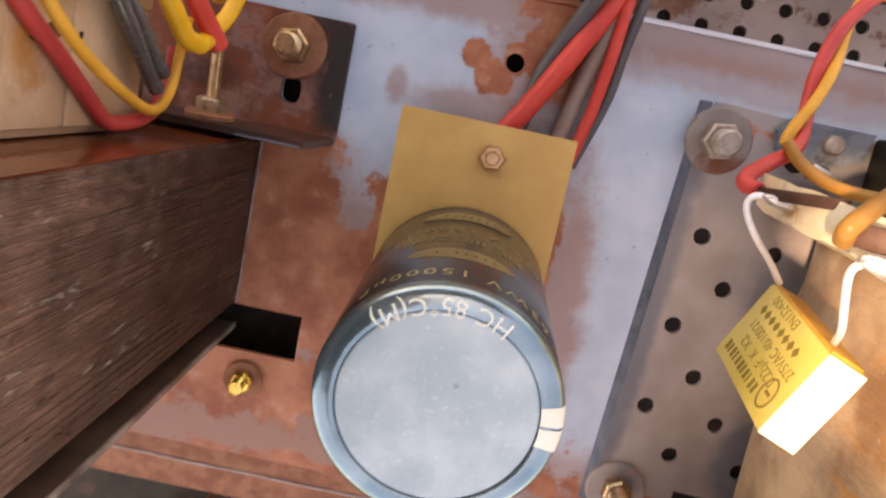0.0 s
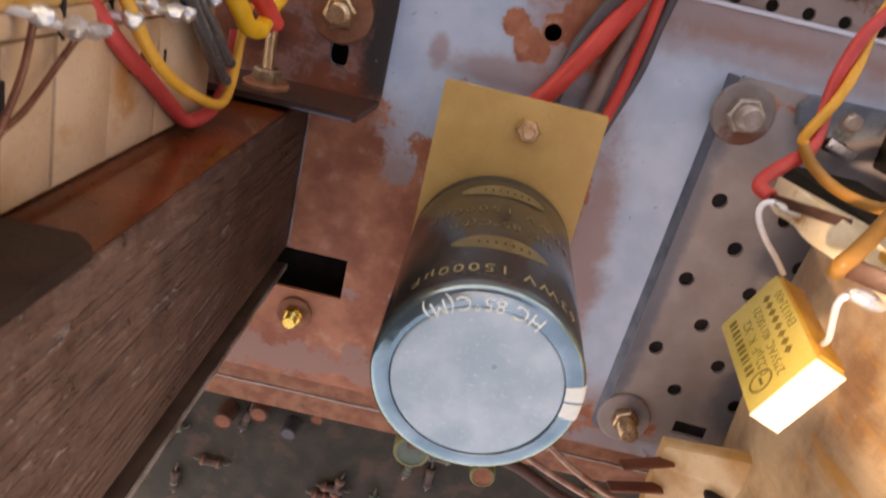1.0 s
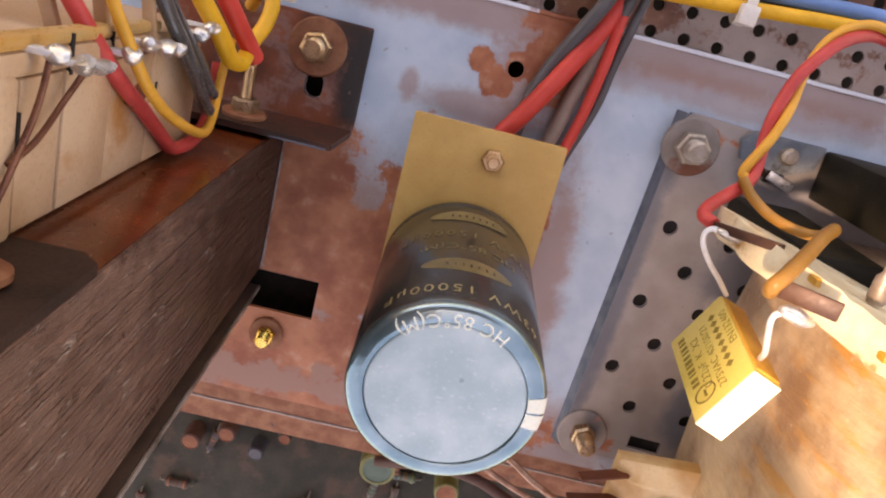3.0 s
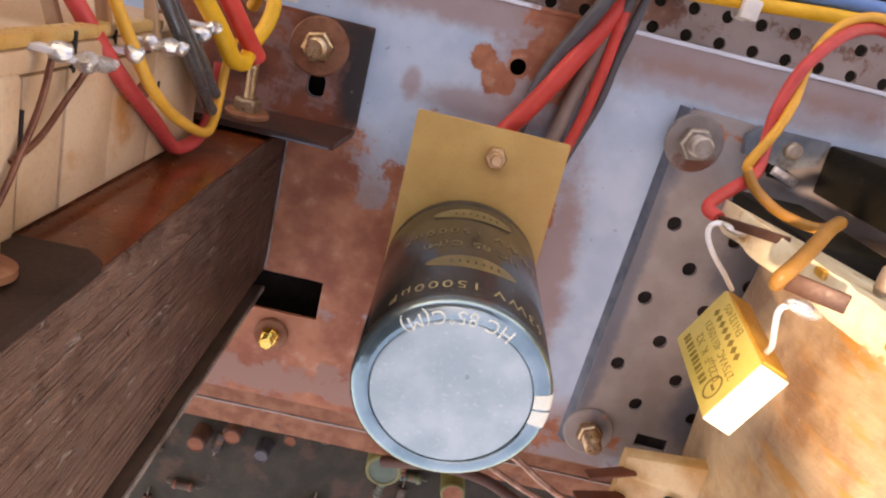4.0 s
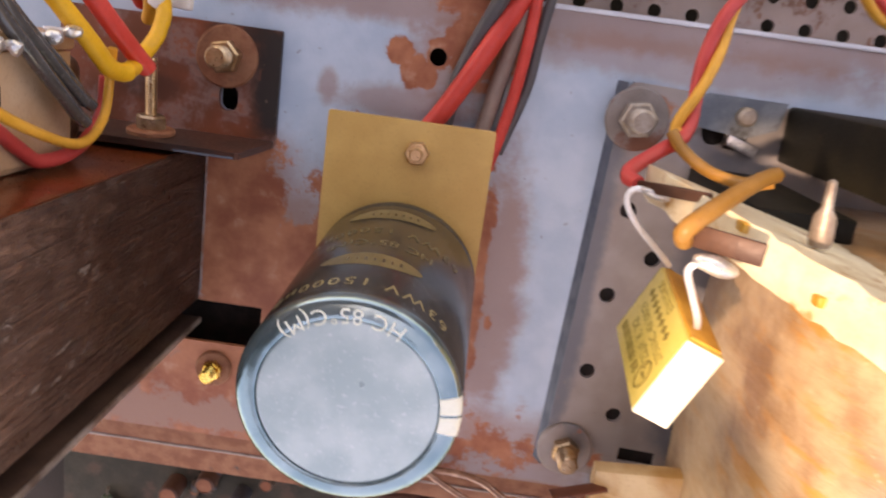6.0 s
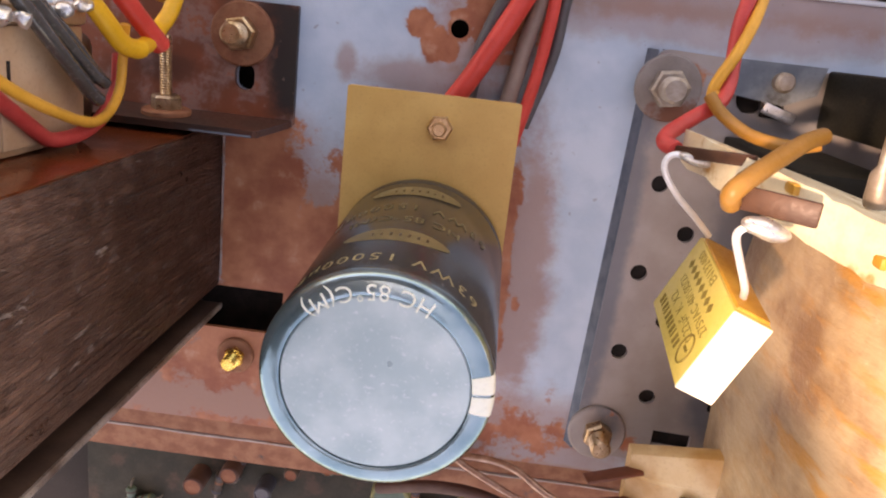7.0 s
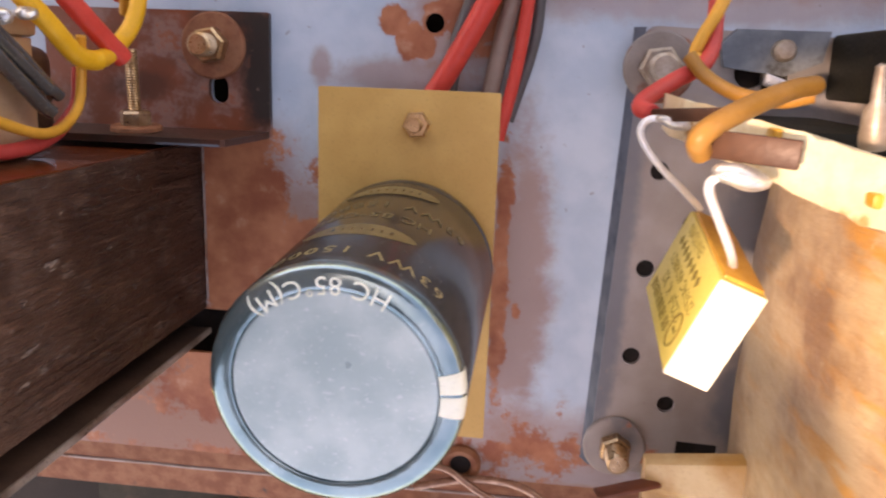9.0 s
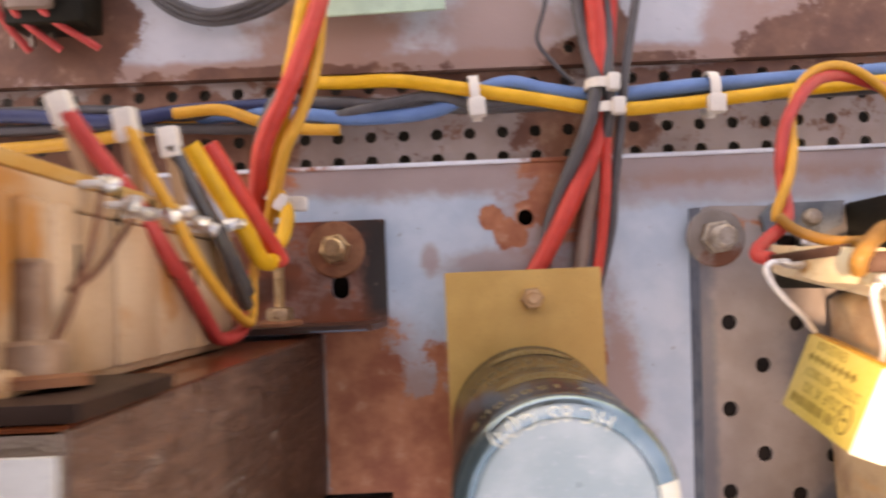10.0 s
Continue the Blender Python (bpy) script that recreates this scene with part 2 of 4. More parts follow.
brass = surface("yellow_passivated_steel", (0.36, 0.215, 0.115), (0.52, 0.35, 0.215), 0.30, 0.8, 400, 0.58, (0.25, 0.13, 0.08), 0.2)
zinc = surface("dull_zinc", (0.27, 0.20, 0.155), (0.40, 0.33, 0.275), 0.46, 0.55, 400, 0.64, (0.25, 0.14, 0.09), 0.2)
solder = surface("solder", (0.50, 0.46, 0.43), (0.72, 0.67, 0.63), 0.30, 0.75, 500, None, relief=0.3)
dull_lead = surface("tarnished_lead_wire", (0.12, 0.09, 0.065), (0.18, 0.14, 0.11), 0.5, 0.0, 500, None, relief=0.05)
tinned = surface("tinned_wire", (0.72, 0.70, 0.68), (0.80, 0.78, 0.76), 0.38, 0.4, 500, None, relief=0.05)
frp = surface("tan_paxolin_board", (0.53, 0.29, 0.085), (0.60, 0.345, 0.11), 0.45, 0.0, 90, 0.74, (0.30, 0.18, 0.08), 0.05)
gold = surface("bright_brass", (0.78, 0.50, 0.11), (0.85, 0.60, 0.20), 0.26, 0.95, 400, None, relief=0.1)
# near-black colour that stands for the shade inside holes, slots and gaps
hole_shade = surface("cavity_shade", (0.015, 0.012, 0.011), (0.03, 0.022, 0.02), 0.9, 0, 200)


def plastic(name, c, rough=0.42, dirt=0.66, coat=0.0):
    return surface(name, c, tuple(min(1, x * 1.18 + 0.01) for x in c), rough, 0.0, 140, dirt, tuple(x * 0.55 + 0.03 for x in c), 0.08, coat)


red_pvc = plastic("red_wire_insulation", (0.56, 0.045, 0.03))
dull_red_pvc = plastic("dusty_red_wire_insulation", (0.48, 0.045, 0.038), 0.45)
yellow_pvc = plastic("yellow_wire_insulation", (0.68, 0.325, 0.018))
orange_pvc = plastic("orange_yellow_wire_insulation", (0.62, 0.28, 0.035))
blue_pvc = plastic("blue_wire_insulation", (0.085, 0.185, 0.36))
navy_pvc = plastic("navy_wire_insulation", (0.02, 0.03, 0.085))
smoky_pvc = plastic("smoky_grey_translucent_insulation", (0.052, 0.047, 0.045), 0.24, 0.62, 0.6)
grey_pvc = plastic("dark_grey_wire_insulation", (0.075, 0.066, 0.066), 0.34)
brown_pvc = plastic("brown_grey_wire_insulation", (0.20, 0.13, 0.10))
white_nylon = plastic("white_nylon", (0.62, 0.55, 0.48), 0.4)
varnish_wire = plastic("brown_sleeved_wire", (0.29, 0.125, 0.022), 0.4)
copper_wire = surface("enamelled_copper", (0.13, 0.042, 0.026), (0.22, 0.085, 0.05), 0.3, 0.3, 300, None, relief=0.0)
shiny_brown = surface("shiny_brown_enamel", (0.26, 0.12, 0.075), (0.40, 0.22, 0.15), 0.2, 0.3, 300, None, relief=0.0, coat=0.5)
cream = surface("aged_cream_bobbin_plastic", (0.42, 0.235, 0.125), (0.57, 0.375, 0.245), 0.42, 0, 45, 0.58, (0.42, 0.16, 0.04), 0.08)
ivory = surface("ivory_phenolic_strip", (0.62, 0.47, 0.29), (0.76, 0.65, 0.46), 0.5, 0, 110, 0.55, (0.40, 0.19, 0.06), 0.25)
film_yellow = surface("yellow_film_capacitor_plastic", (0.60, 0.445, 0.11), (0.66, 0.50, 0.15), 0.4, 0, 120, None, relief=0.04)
# paler copy of the yellow: strong light on the end face, as colour
film_end_lit = surface("lit_film_capacitor_end", (0.80, 0.72, 0.50), (0.84, 0.77, 0.58), 0.42, 0, 120, None, relief=0.04)
resin = surface("amber_potting_resin", (0.45, 0.20, 0.03), (0.58, 0.29, 0.05), 0.35, 0, 150, None, relief=0.25)
ink = surface("dark_ink", (0.22, 0.15, 0.03), (0.27, 0.18, 0.04), 0.6, 0, 300, None, relief=0)
olive_core = surface("olive_black_core_paint", (0.010, 0.008, 0.005), (0.018, 0.014, 0.008), 0.55, 0, 120, 0.68, (0.06, 0.035, 0.02), 0.2, spec=0.15)


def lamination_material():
    """Edges of stacked iron sheets, smoothed by brown varnish, with pale scuffs and chips; light on the upper end and
    glints are put into the colour.
    """
    m, nt, bsdf = material("laminated_iron_edges")
    co = place(nt)
    mp = nt.nodes.new("ShaderNodeMapping")
    mp.inputs["Scale"].default_value = (1, 1, 0.05)
    nt.links.new(co, mp.inputs[0])
    lines = noise_of(nt, mp.outputs[0], 900, 5, 0.7)
    broad = noise_of(nt, co, 60, 6, 0.62)
    blotch = noise_of(nt, co, 170, 5, 0.6)
    mp2 = nt.nodes.new("ShaderNodeMapping")
    mp2.inputs["Scale"].default_value = (1, 1, 0.3)
    mp2.inputs["Rotation"].default_value = (radians(24), 0, 0)
    nt.links.new(co, mp2.inputs[0])
    scuff = noise_of(nt, mp2.outputs[0], 420, 5, 0.68)
    chip = noise_of(nt, mp2.outputs[0], 900, 3, 0.6)
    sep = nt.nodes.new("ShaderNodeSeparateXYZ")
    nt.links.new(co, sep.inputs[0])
    # paler with height: the stronger light on the upper end, put into the colour
    upper_light = maths(nt, "ADD", sep.outputs[2], maths(nt, "MULTIPLY_ADD", broad, 0.06, -0.03))
    upper_light = ramp(nt, upper_light, 0.045, 0.112)
    # scuffs and chips, strengthened where that light is painted
    wear_light = maths(nt, "MULTIPLY_ADD", upper_light, 0.75, 0.25)
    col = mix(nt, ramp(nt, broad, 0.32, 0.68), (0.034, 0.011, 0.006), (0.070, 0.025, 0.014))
    col = mix(nt, maths(nt, "MULTIPLY", upper_light, maths(nt, "MULTIPLY_ADD", blotch, 1.1, -0.05)), col, (0.34, 0.185, 0.135))
    col = mix(nt, maths(nt, "MULTIPLY", ramp(nt, blotch, 0.52, 0.72), 0.55), col, (0.12, 0.070, 0.052))
    col = mix(nt, maths(nt, "MULTIPLY", ramp(nt, lines, 0.55, 0.66), maths(nt, "MULTIPLY", wear_light, 0.75)), col, (0.31, 0.155, 0.105))
    col = mix(nt, maths(nt, "MULTIPLY", ramp(nt, lines, 0.42, 0.31), 0.65), col, (0.02, 0.012, 0.010))
    col = mix(nt, maths(nt, "MULTIPLY", ramp(nt, scuff, 0.57, 0.68), maths(nt, "MULTIPLY", wear_light, 0.75)), col, (0.34, 0.185, 0.13))
    col = mix(nt, maths(nt, "MULTIPLY", ramp(nt, chip, 0.645, 0.69), maths(nt, "MULTIPLY", wear_light, ramp(nt, blotch, 0.46, 0.60))), col, (0.46, 0.33, 0.27))
    mp3 = nt.nodes.new("ShaderNodeMapping")
    mp3.inputs["Scale"].default_value = (1, 1, 0.22)
    mp3.inputs["Rotation"].default_value = (radians(6), 0, 0)
    nt.links.new(co, mp3.inputs[0])
    # pale flecks: glints on the chipped varnish painted as colour
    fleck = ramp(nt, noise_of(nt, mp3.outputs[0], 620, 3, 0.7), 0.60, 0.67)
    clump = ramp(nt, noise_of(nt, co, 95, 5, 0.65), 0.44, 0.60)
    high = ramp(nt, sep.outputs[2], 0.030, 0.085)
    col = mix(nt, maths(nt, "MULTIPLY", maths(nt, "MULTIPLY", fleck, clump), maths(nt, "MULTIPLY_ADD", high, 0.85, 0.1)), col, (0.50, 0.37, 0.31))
    nt.links.new(col, bsdf.inputs["Base Color"])
    nt.links.new(maths(nt, "MULTIPLY_ADD", blotch, 0.35, 0.16), bsdf.inputs["Roughness"])
    bsdf.inputs["Specular IOR Level"].default_value = 0.6
    bump(nt, bsdf, maths(nt, "ADD", maths(nt, "MULTIPLY", lines, 1.1), maths(nt, "ADD", maths(nt, "MULTIPLY", scuff, 2.0), maths(nt, "ADD", fleck, broad))), 1.0, 0.0013)
    return m


def coil_material():
    """Varnished brown paper round a winding, with amber stains and the ridges of the wire."""
    m, nt, bsdf = material("varnished_coil_paper")
    co = place(nt)
    mp = nt.nodes.new("ShaderNodeMapping")
    mp.inputs["Scale"].default_value = (0.25, 1, 0.25)
    mp.inputs["Rotation"].default_value = (0, 0, radians(18))
    nt.links.new(co, mp.inputs[0])
    ridges = noise_of(nt, mp.outputs[0], 260, 5, 0.6)
    patch = noise_of(nt, co, 45, 5, 0.6)
    grain = noise_of(nt, co, 600, 4, 0.65)
    col = mix(nt, ramp(nt, patch, 0.36, 0.62), (0.24, 0.125, 0.060), (0.48, 0.325, 0.19))
    col = mix(nt, maths(nt, "MULTIPLY", ramp(nt, ridges, 0.50, 0.64), maths(nt, "MULTIPLY_ADD", ramp(nt, noise_of(nt, co, 28, 3), 0.42, 0.60), 0.65, 0.15)), col, (0.50, 0.21, 0.030))
    col = mix(nt, maths(nt, "MULTIPLY", ramp(nt, grain, 0.62, 0.75), 0.5), col, (0.60, 0.47, 0.32))
    nt.links.new(col, bsdf.inputs["Base Color"])
    nt.links.new(maths(nt, "MULTIPLY_ADD", grain, 0.4, 0.2), bsdf.inputs["Roughness"])
    bsdf.inputs["Coat Weight"].default_value = 0.7
    bsdf.inputs["Coat Roughness"].default_value = 0.25
    bump(nt, bsdf, maths(nt, "ADD", ridges, maths(nt, "MULTIPLY", grain, 0.35)), 0.6, 0.0010)
    return m


def sleeve_material(name, a, b, rough, dust_amount, metal=0.0, wrinkle=0.0, spec=0.5):
    m, nt, bsdf = material(name)
    co = place(nt)
    cloud = noise_of(nt, co, 90, 4)
    dust = noise_of(nt, co, 1100, 4, 0.7)
    col = mix(nt, ramp(nt, cloud, 0.35, 0.7), a, b)
    col = mix(nt, maths(nt, "MULTIPLY", ramp(nt, dust, 0.57, 0.70), dust_amount), col, (0.62, 0.62, 0.62))
    nt.links.new(col, bsdf.inputs["Base Color"])
    bsdf.inputs["Metallic"].default_value = metal
    nt.links.new(maths(nt, "MULTIPLY_ADD", cloud, 0.25, rough - 0.1), bsdf.inputs["Roughness"])
    bsdf.inputs["Specular IOR Level"].default_value = spec
    height = maths(nt, "ADD", maths(nt, "MULTIPLY", dust, 0.1), maths(nt, "MULTIPLY", noise_of(nt, co, 190, 3, 0.5), wrinkle))
    bump(nt, bsdf, height, 0.5, 0.0002)
    return m


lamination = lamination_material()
coil_paper = coil_material()
sleeve = sleeve_material("dark_sleeve_film", (0.024, 0.023, 0.022), (0.046, 0.040, 0.034), 0.17, 0.10, 0.0, 0.3, 0.8)
sleeve_rim = sleeve_material("blue_grey_sleeve_rim", (0.15, 0.245, 0.265), (0.30, 0.39, 0.40), 0.17, 0.3, 0.8, 1.2)
can_top = sleeve_material("pale_grey_can_top", (0.33, 0.415, 0.41), (0.46, 0.53, 0.515), 0.30, 0.6, 0.2)
dim_print = surface("rubbed_gold_print", (0.15, 0.108, 0.050), (0.22, 0.16, 0.076), 0.35, 0.1, 300, None, relief=0)
gold_print = surface("faded_gold_print", (0.27, 0.20, 0.09), (0.40, 0.31, 0.15), 0.4, 0.1, 300, None, relief=0)
pale_print = surface("pale_cream_print", (0.80, 0.77, 0.60), (0.84, 0.81, 0.67), 0.4, 0, 300, None, relief=0)
core_face = surface("red_brown_varnished_core_face", (0.085, 0.016, 0.005), (0.175, 0.037, 0.011), 0.30, 0.0, 60, 0.60, (0.05, 0.02, 0.013), 0.12, 0.5)
# board green darkened: the shade below the chassis edge is in the colour
board_green = surface("shaded_green_circuit_board", (0.019, 0.016, 0.009), (0.034, 0.026, 0.015), 0.75, 0, 130, 0.53, (0.06, 0.032, 0.019), 0.1)

# ---- chassis ----
holes = [circle(3, 50, 2.1), rect(-64, -30, -34, -18.5), rect(-47.6, 31.0, -43.0, 37.0, 2.0)]
chassis = tagged(part("chassis_floor", sheet(bmesh.new(), rect(-190, -57, 190, 64.3), holes, -1.2, 0.0), chassis_paint),
                 "grey-blue painted steel chassis sheet with large rust patches", "chassis", kind="structure")
bm = bmesh.new()
prof = [(-57, 0.0), (-60, -0.35), (-61.6, -0.7), (-62.4, -1.5), (-62.7, -4.5), (-63.6, -6.4), (-74.0, -8.4), (-75.2, -10.2), (-75.2, -34), (-74.0, -34), (-74.0, -10.6), (-62.8, -7.6), (-61.5, -5.5), (-61.2, -2.0), (-57, -1.2)]
a = [bm.verts.new((-190, y, z)) for y, z in prof]
b = [bm.verts.new((190, y, z)) for y, z in prof]
for i in range(len(prof)):
    j = (i + 1) % len(prof)
    bm.faces.new((a[i], a[j], b[j], b[i]))
bm.faces.new(a)
bm.faces.new(b[::-1])
tagged(part("chassis_front_wall", bm, rust), "rusty folded front edge of the steel chassis", "chassis", kind="structure")
bm = bmesh.new()
tube(bm, [(-190 + 9.5 * k, -62.15 + 0.12 * math.sin(2.1 * k), -0.82) for k in range(41)], 0.42, 8, 0)
tagged(part("trim", bm, surface("worn_fold_steel", (0.27, 0.185, 0.155), (0.38, 0.29, 0.255), 0.42, 0.2, 160, 0.56, (0.20, 0.10, 0.065), 0.2)), "pale worn line along the front fold", "edge", kind="structure")
lip = tagged(part("trim", box(bmesh.new(), (-190, 64.3, -7), (190, 65.4, 0.7), 0.3), painted_steel("worn_edge_paint", [(14, 64, 10, 4, 0.9), (-60, 64, 12, 4, 0.5)], (0.62, 0.63, 0.66), (0.70, 0.70, 0.72), 0.1)),
             "worn pale upturned edge of the chassis sheet", "edge", kind="structure")
# perforated strip under the cable harness
spots = []
for row, y in enumerate((67.0, 73.6, 80.2, 86.8)):
    for k in range(-19, 20):
        spots.append(circle(-1.5 + 8.8 * k, y, 1.6, 12))
strip = tagged(part("perforated_floor_strip", sheet(bmesh.new(), rect(-190, 65.5, 190, 90), spots, -6.0, -5.0), strip_steel), "rusty perforated steel strip with rows of round holes", "metal strip", kind="structure")
tagged(part("far_floor", sheet(bmesh.new(), rect(-190, 90.2, 190, 230), [circle(17, 95, 1.6), circle(60, 120, 2)], -5.2, -2.0), far_paint), "grey painted steel sheet stained with brown rust", "chassis", kind="structure")
# unseen blocker added overhead: keeps direct sun off all but things to one side
blocker_grey = surface("grey_sun_blocker", (0.24, 0.21, 0.18), (0.31, 0.28, 0.25), 0.7, 0, 20)
tagged(part("sun_blocker", sheet(bmesh.new(), [(-330, -160), (-22, -160), (-22, -6), (-48, -6), (-48, 38.5), (92, 38.5), (92, 230), (-330, 230)], [], 300, 304), blocker_grey), "added unseen sheet above the chassis that blocks the sun", "cover", kind="structure")
tagged(part("ground", box(bmesh.new(), (-330, -300, -60), (330, 320, -52)), surface("dusty_dark_bench", (0.022, 0.015, 0.011), (0.04, 0.027, 0.02), 0.8, 0, 30)), "dark dusty bench top below the chassis", "bench", kind="structure")


# ---- fasteners ----
def bolt(name, at, hexr, nut_h, shaft_r, shaft_h, washer_r, mat, washer_mat, label, way=(0, 0, 1), turn=0.0, washer_h=1.2, thread=True):
    """A threaded stud with its hexagon nut and washer, standing along way."""
    ob = root(name, at, label, "bolt", "chassis fasteners")
    m = up_to((0, 0, 0), way) @ pose(0, 0, 0, 0, 0, turn)
    if washer_r:
        part("washer", lathe(bmesh.new(), [(shaft_r, 0), (washer_r, 0), (washer_r, washer_h * 0.7), (washer_r - 0.4, washer_h), (shaft_r, washer_h)], 36, m), washer_mat, ob)
    z = washer_h if washer_r else 0.0
    c = hexr * 0.86
    part("nut", lathe(bmesh.new(), [(shaft_r, z), (hexr, z), (hexr, z + nut_h - 0.5), (c, z + nut_h), (shaft_r, z + nut_h)], m=m, sides=6), mat, ob, sharp=20)
    bm = bmesh.new()
    prof = [(0, z + 0.02)]
    h, top = z, z + nut_h + shaft_h
    if thread:
        while h < top - 0.9:
            prof += [(shaft_r, h + 0.05), (shaft_r * 0.86, h + 0.3)]
            h += 0.55
    else:
        prof += [(shaft_r, z + 0.05)]
    prof += [(shaft_r, top - 0.5), (shaft_r * 0.8, top), (0, top)]
    part("stud", lathe(bm, prof, 20, m), mat, ob)
    return ob


bolt("bolt", (-46, 43.6, 1.5), 4.0, 3.4, 2.6, 4.4, 7.3, brass, rust, "brass-coloured nut and stud on a rusty washer on the bracket", turn=12)
bolt("bolt", (-45.5, -37, 0), 2.7, 2.0, 1.9, 3.6, 4.8, gold, rust, "shiny brass-coloured bolt in rusty chassis sheet", turn=20)
bolt("bolt", (1.9, 29.3, 14.6), 2.8, 2.0, 1.5, 2.6, 0, brass, rust, "small brass-coloured nut holding the tan board", turn=5)
bolt("bolt", (50.5, 42.5, 3), 4.4, 3.2, 2.8, 4.5, 7.4, zinc, surface("rust_stained_washer", (0.20, 0.155, 0.13), (0.28, 0.235, 0.21), 0.5, 0.1, 90, 0.5, (0.17, 0.055, 0.027), 0.2), "dull zinc bolt and nut with rusty washer on perforated panel", turn=8)
bolt("bolt", (48.8, -43.6, 3), 3.7, 3.0, 2.5, 5.5, 7.2, brass, panel_steel, "brass-coloured bolt with wide washer on perforated panel", turn=25)

# ---- capacitor on its board ----
board = root("capacitor_board", (0, 0, 0), "tan paxolin mounting board standing on spacers above the chassis", "board")
part("board", sheet(bmesh.new(), rect(-18.7, -39, 18.7, 36.2, 0.5), [circle(1.9, 29.3, 1.6), circle(0, -33, 1.6)], 13.0, 14.6), frp, board)
for y in (29.3, -33):
    part("spacer", lathe(bmesh.new(), [(1.6, 0), (2.8, 0), (2.8, 12.9), (1.6, 12.9)], 18, Matrix.Translation((1.0, y, 0))), zinc, board)

CAP_R, CAP_H = 18.0, 56.3
cap = root("electrolytic_capacitor", (0.3, -0.2, 14.7), "large dark sleeved electrolytic capacitor with pale grey top and gold print", "capacitor")
cap.matrix_world = pose(0.3 * MM, -0.2 * MM, 14.7 * MM, 4.2, -0.9, 0)
part("sleeve", lathe(bmesh.new(), [(0, 0), (17.4, 0), (18.3, 0.6), (18.7, 1.8), (18.7, 3), (18.3, 4), (18.7, 5), (18.8, 52.4), (18.5, 53.4), (18.8, 54.4)], 72), sleeve, cap)
part("rim", lathe(bmesh.new(), [(18.8, 54.4), (18.85, 55.6), (18.65, 56.3), (18.2, 56.72), (17.4, 56.95), (16.4, 57.08), (15.6, 57.12), (15.3, 57.0), (15.22, 56.7), (15.2, 56.1)], 72), sleeve_rim, cap, "blue-grey shiny folded sleeve rim")
part("top_disc", sheet(lathe(bmesh.new(), [(15.2, 56.0), (15.12, 56.75), (14.9, 56.95), (14.4, 57.0)], 72), circle(0, 0, 14.4, 72), [], 56.2, 57.0), can_top, cap, "pale grey dusty can top")


def on_side(bm, z, r, centre):
    """Bends flat letters round the can; centre: degrees of their middle."""
    for v in bm.verts:
        a = radians(centre) + v.co.x / r
        rr = r + v.co.z
        h = z + v.co.y
        v.co = (rr * math.cos(a), rr * math.sin(a), h)
    return bm


def on_rim(bm, r, z, centre):
    for v in bm.verts:
        a = radians(centre) + v.co.x / r
        rr = r - v.co.y
        h = 57.17 - 0.062 * max(0.0, rr - 15.6) ** 1.75
        v.co = (rr * math.cos(a), rr * math.sin(a), h + v.co.z)
    return bm


part("rim_print", on_rim(text_bm("HC 85°C(M)", 3.8, 0.03, spacing=1.08), 16.0, 57.0, 98), pale_print, cap, "pale cream printed rating on the rim")
for z, a in ((49.4, 91), (22.0, 90)):
    part("side_print", on_side(text_bm("63WV 15000µF", 4.3, 0.008, spacing=1.24), z, 18.83, a), gold_print if z > 40 else dim_print, cap, "faded gold printed rating")
part("side_print", on_side(text_bm("HC 85°C(M)", 4.2, 0.008), 29.5, 18.83, 92), dim_print, cap, "faded gold printed rating")
for z in (38.8, 11.5):
    bm = bmesh.new()
    loops = []
    for f in (0.0, 0.1, 0.2, 0.32, 0.44, 0.56, 0.68, 0.8, 0.9, 1.0):
        ring = []
        for k in range(40):
            t = 2 * math.pi * k / 40
            ang = radians(92) + 9.6 * f * math.cos(t) / 18.8
            ring.append(bm.verts.new((18.83 * math.cos(ang), 18.83 * math.sin(ang), z + 3.0 * f * math.sin(t))))
            if not f:
                break
        loops.append(ring)
    for p, q in zip(loops, loops[1:]):
        for k in range(40):
            j = (k + 1) % 40
            bm.faces.new((p[0], q[k], q[j]) if len(p) == 1 else (p[k], q[k], q[j], p[j]))
    oval = part("oval_mark", bm, dim_print, cap, "gold oval maker's mark")
    bm = bmesh.new()
    for k in range(7):
        box(bm, (-5.6 + 1.6 * k, -0.8 + 0.2 * (k % 2), 0), (-5.1 + 1.6 * k, 0.8, 0.01))
    part("mark_bars", on_side(bm, z, 18.84, 92), sleeve, oval, "dark bars inside the oval")
for k, (a0, a1) in enumerate(((13.5, 3.0), (1.5, -9.5))):
    bm = bmesh.new()
    prof = [(15.32, 57.04), (15.6, 57.16), (16.4, 57.12), (17.4, 56.99), (18.22, 56.76), (18.69, 56.32), (18.89, 55.6), (18.85, 54.4)]
    grid = [[bm.verts.new((r * math.cos(radians(a0 + (a1 - a0) * j / 6)), r * math.sin(radians(a0 + (a1 - a0) * j / 6)), z + 0.02)) for r, z in prof] for j in range(7)]
    for p, q in zip(grid, grid[1:]):
        for i in range(len(prof) - 1):
            bm.faces.new((p[i], p[i + 1], q[i + 1], q[i]))
    part("polarity_mark", bm, pale_print, cap, "pale cream polarity block on the rim")

# ---- left transformer ----
tr = root("power_transformer", (-50, 0, 0), "large brown laminated transformer with cream bobbin and solder tags", "transformer")
CX, CY0, CY1, CZ = -0.5, -18.0, 22.0, 134.0
rng = random.Random(4)
outline, y = [(-70, CY0)], CY0
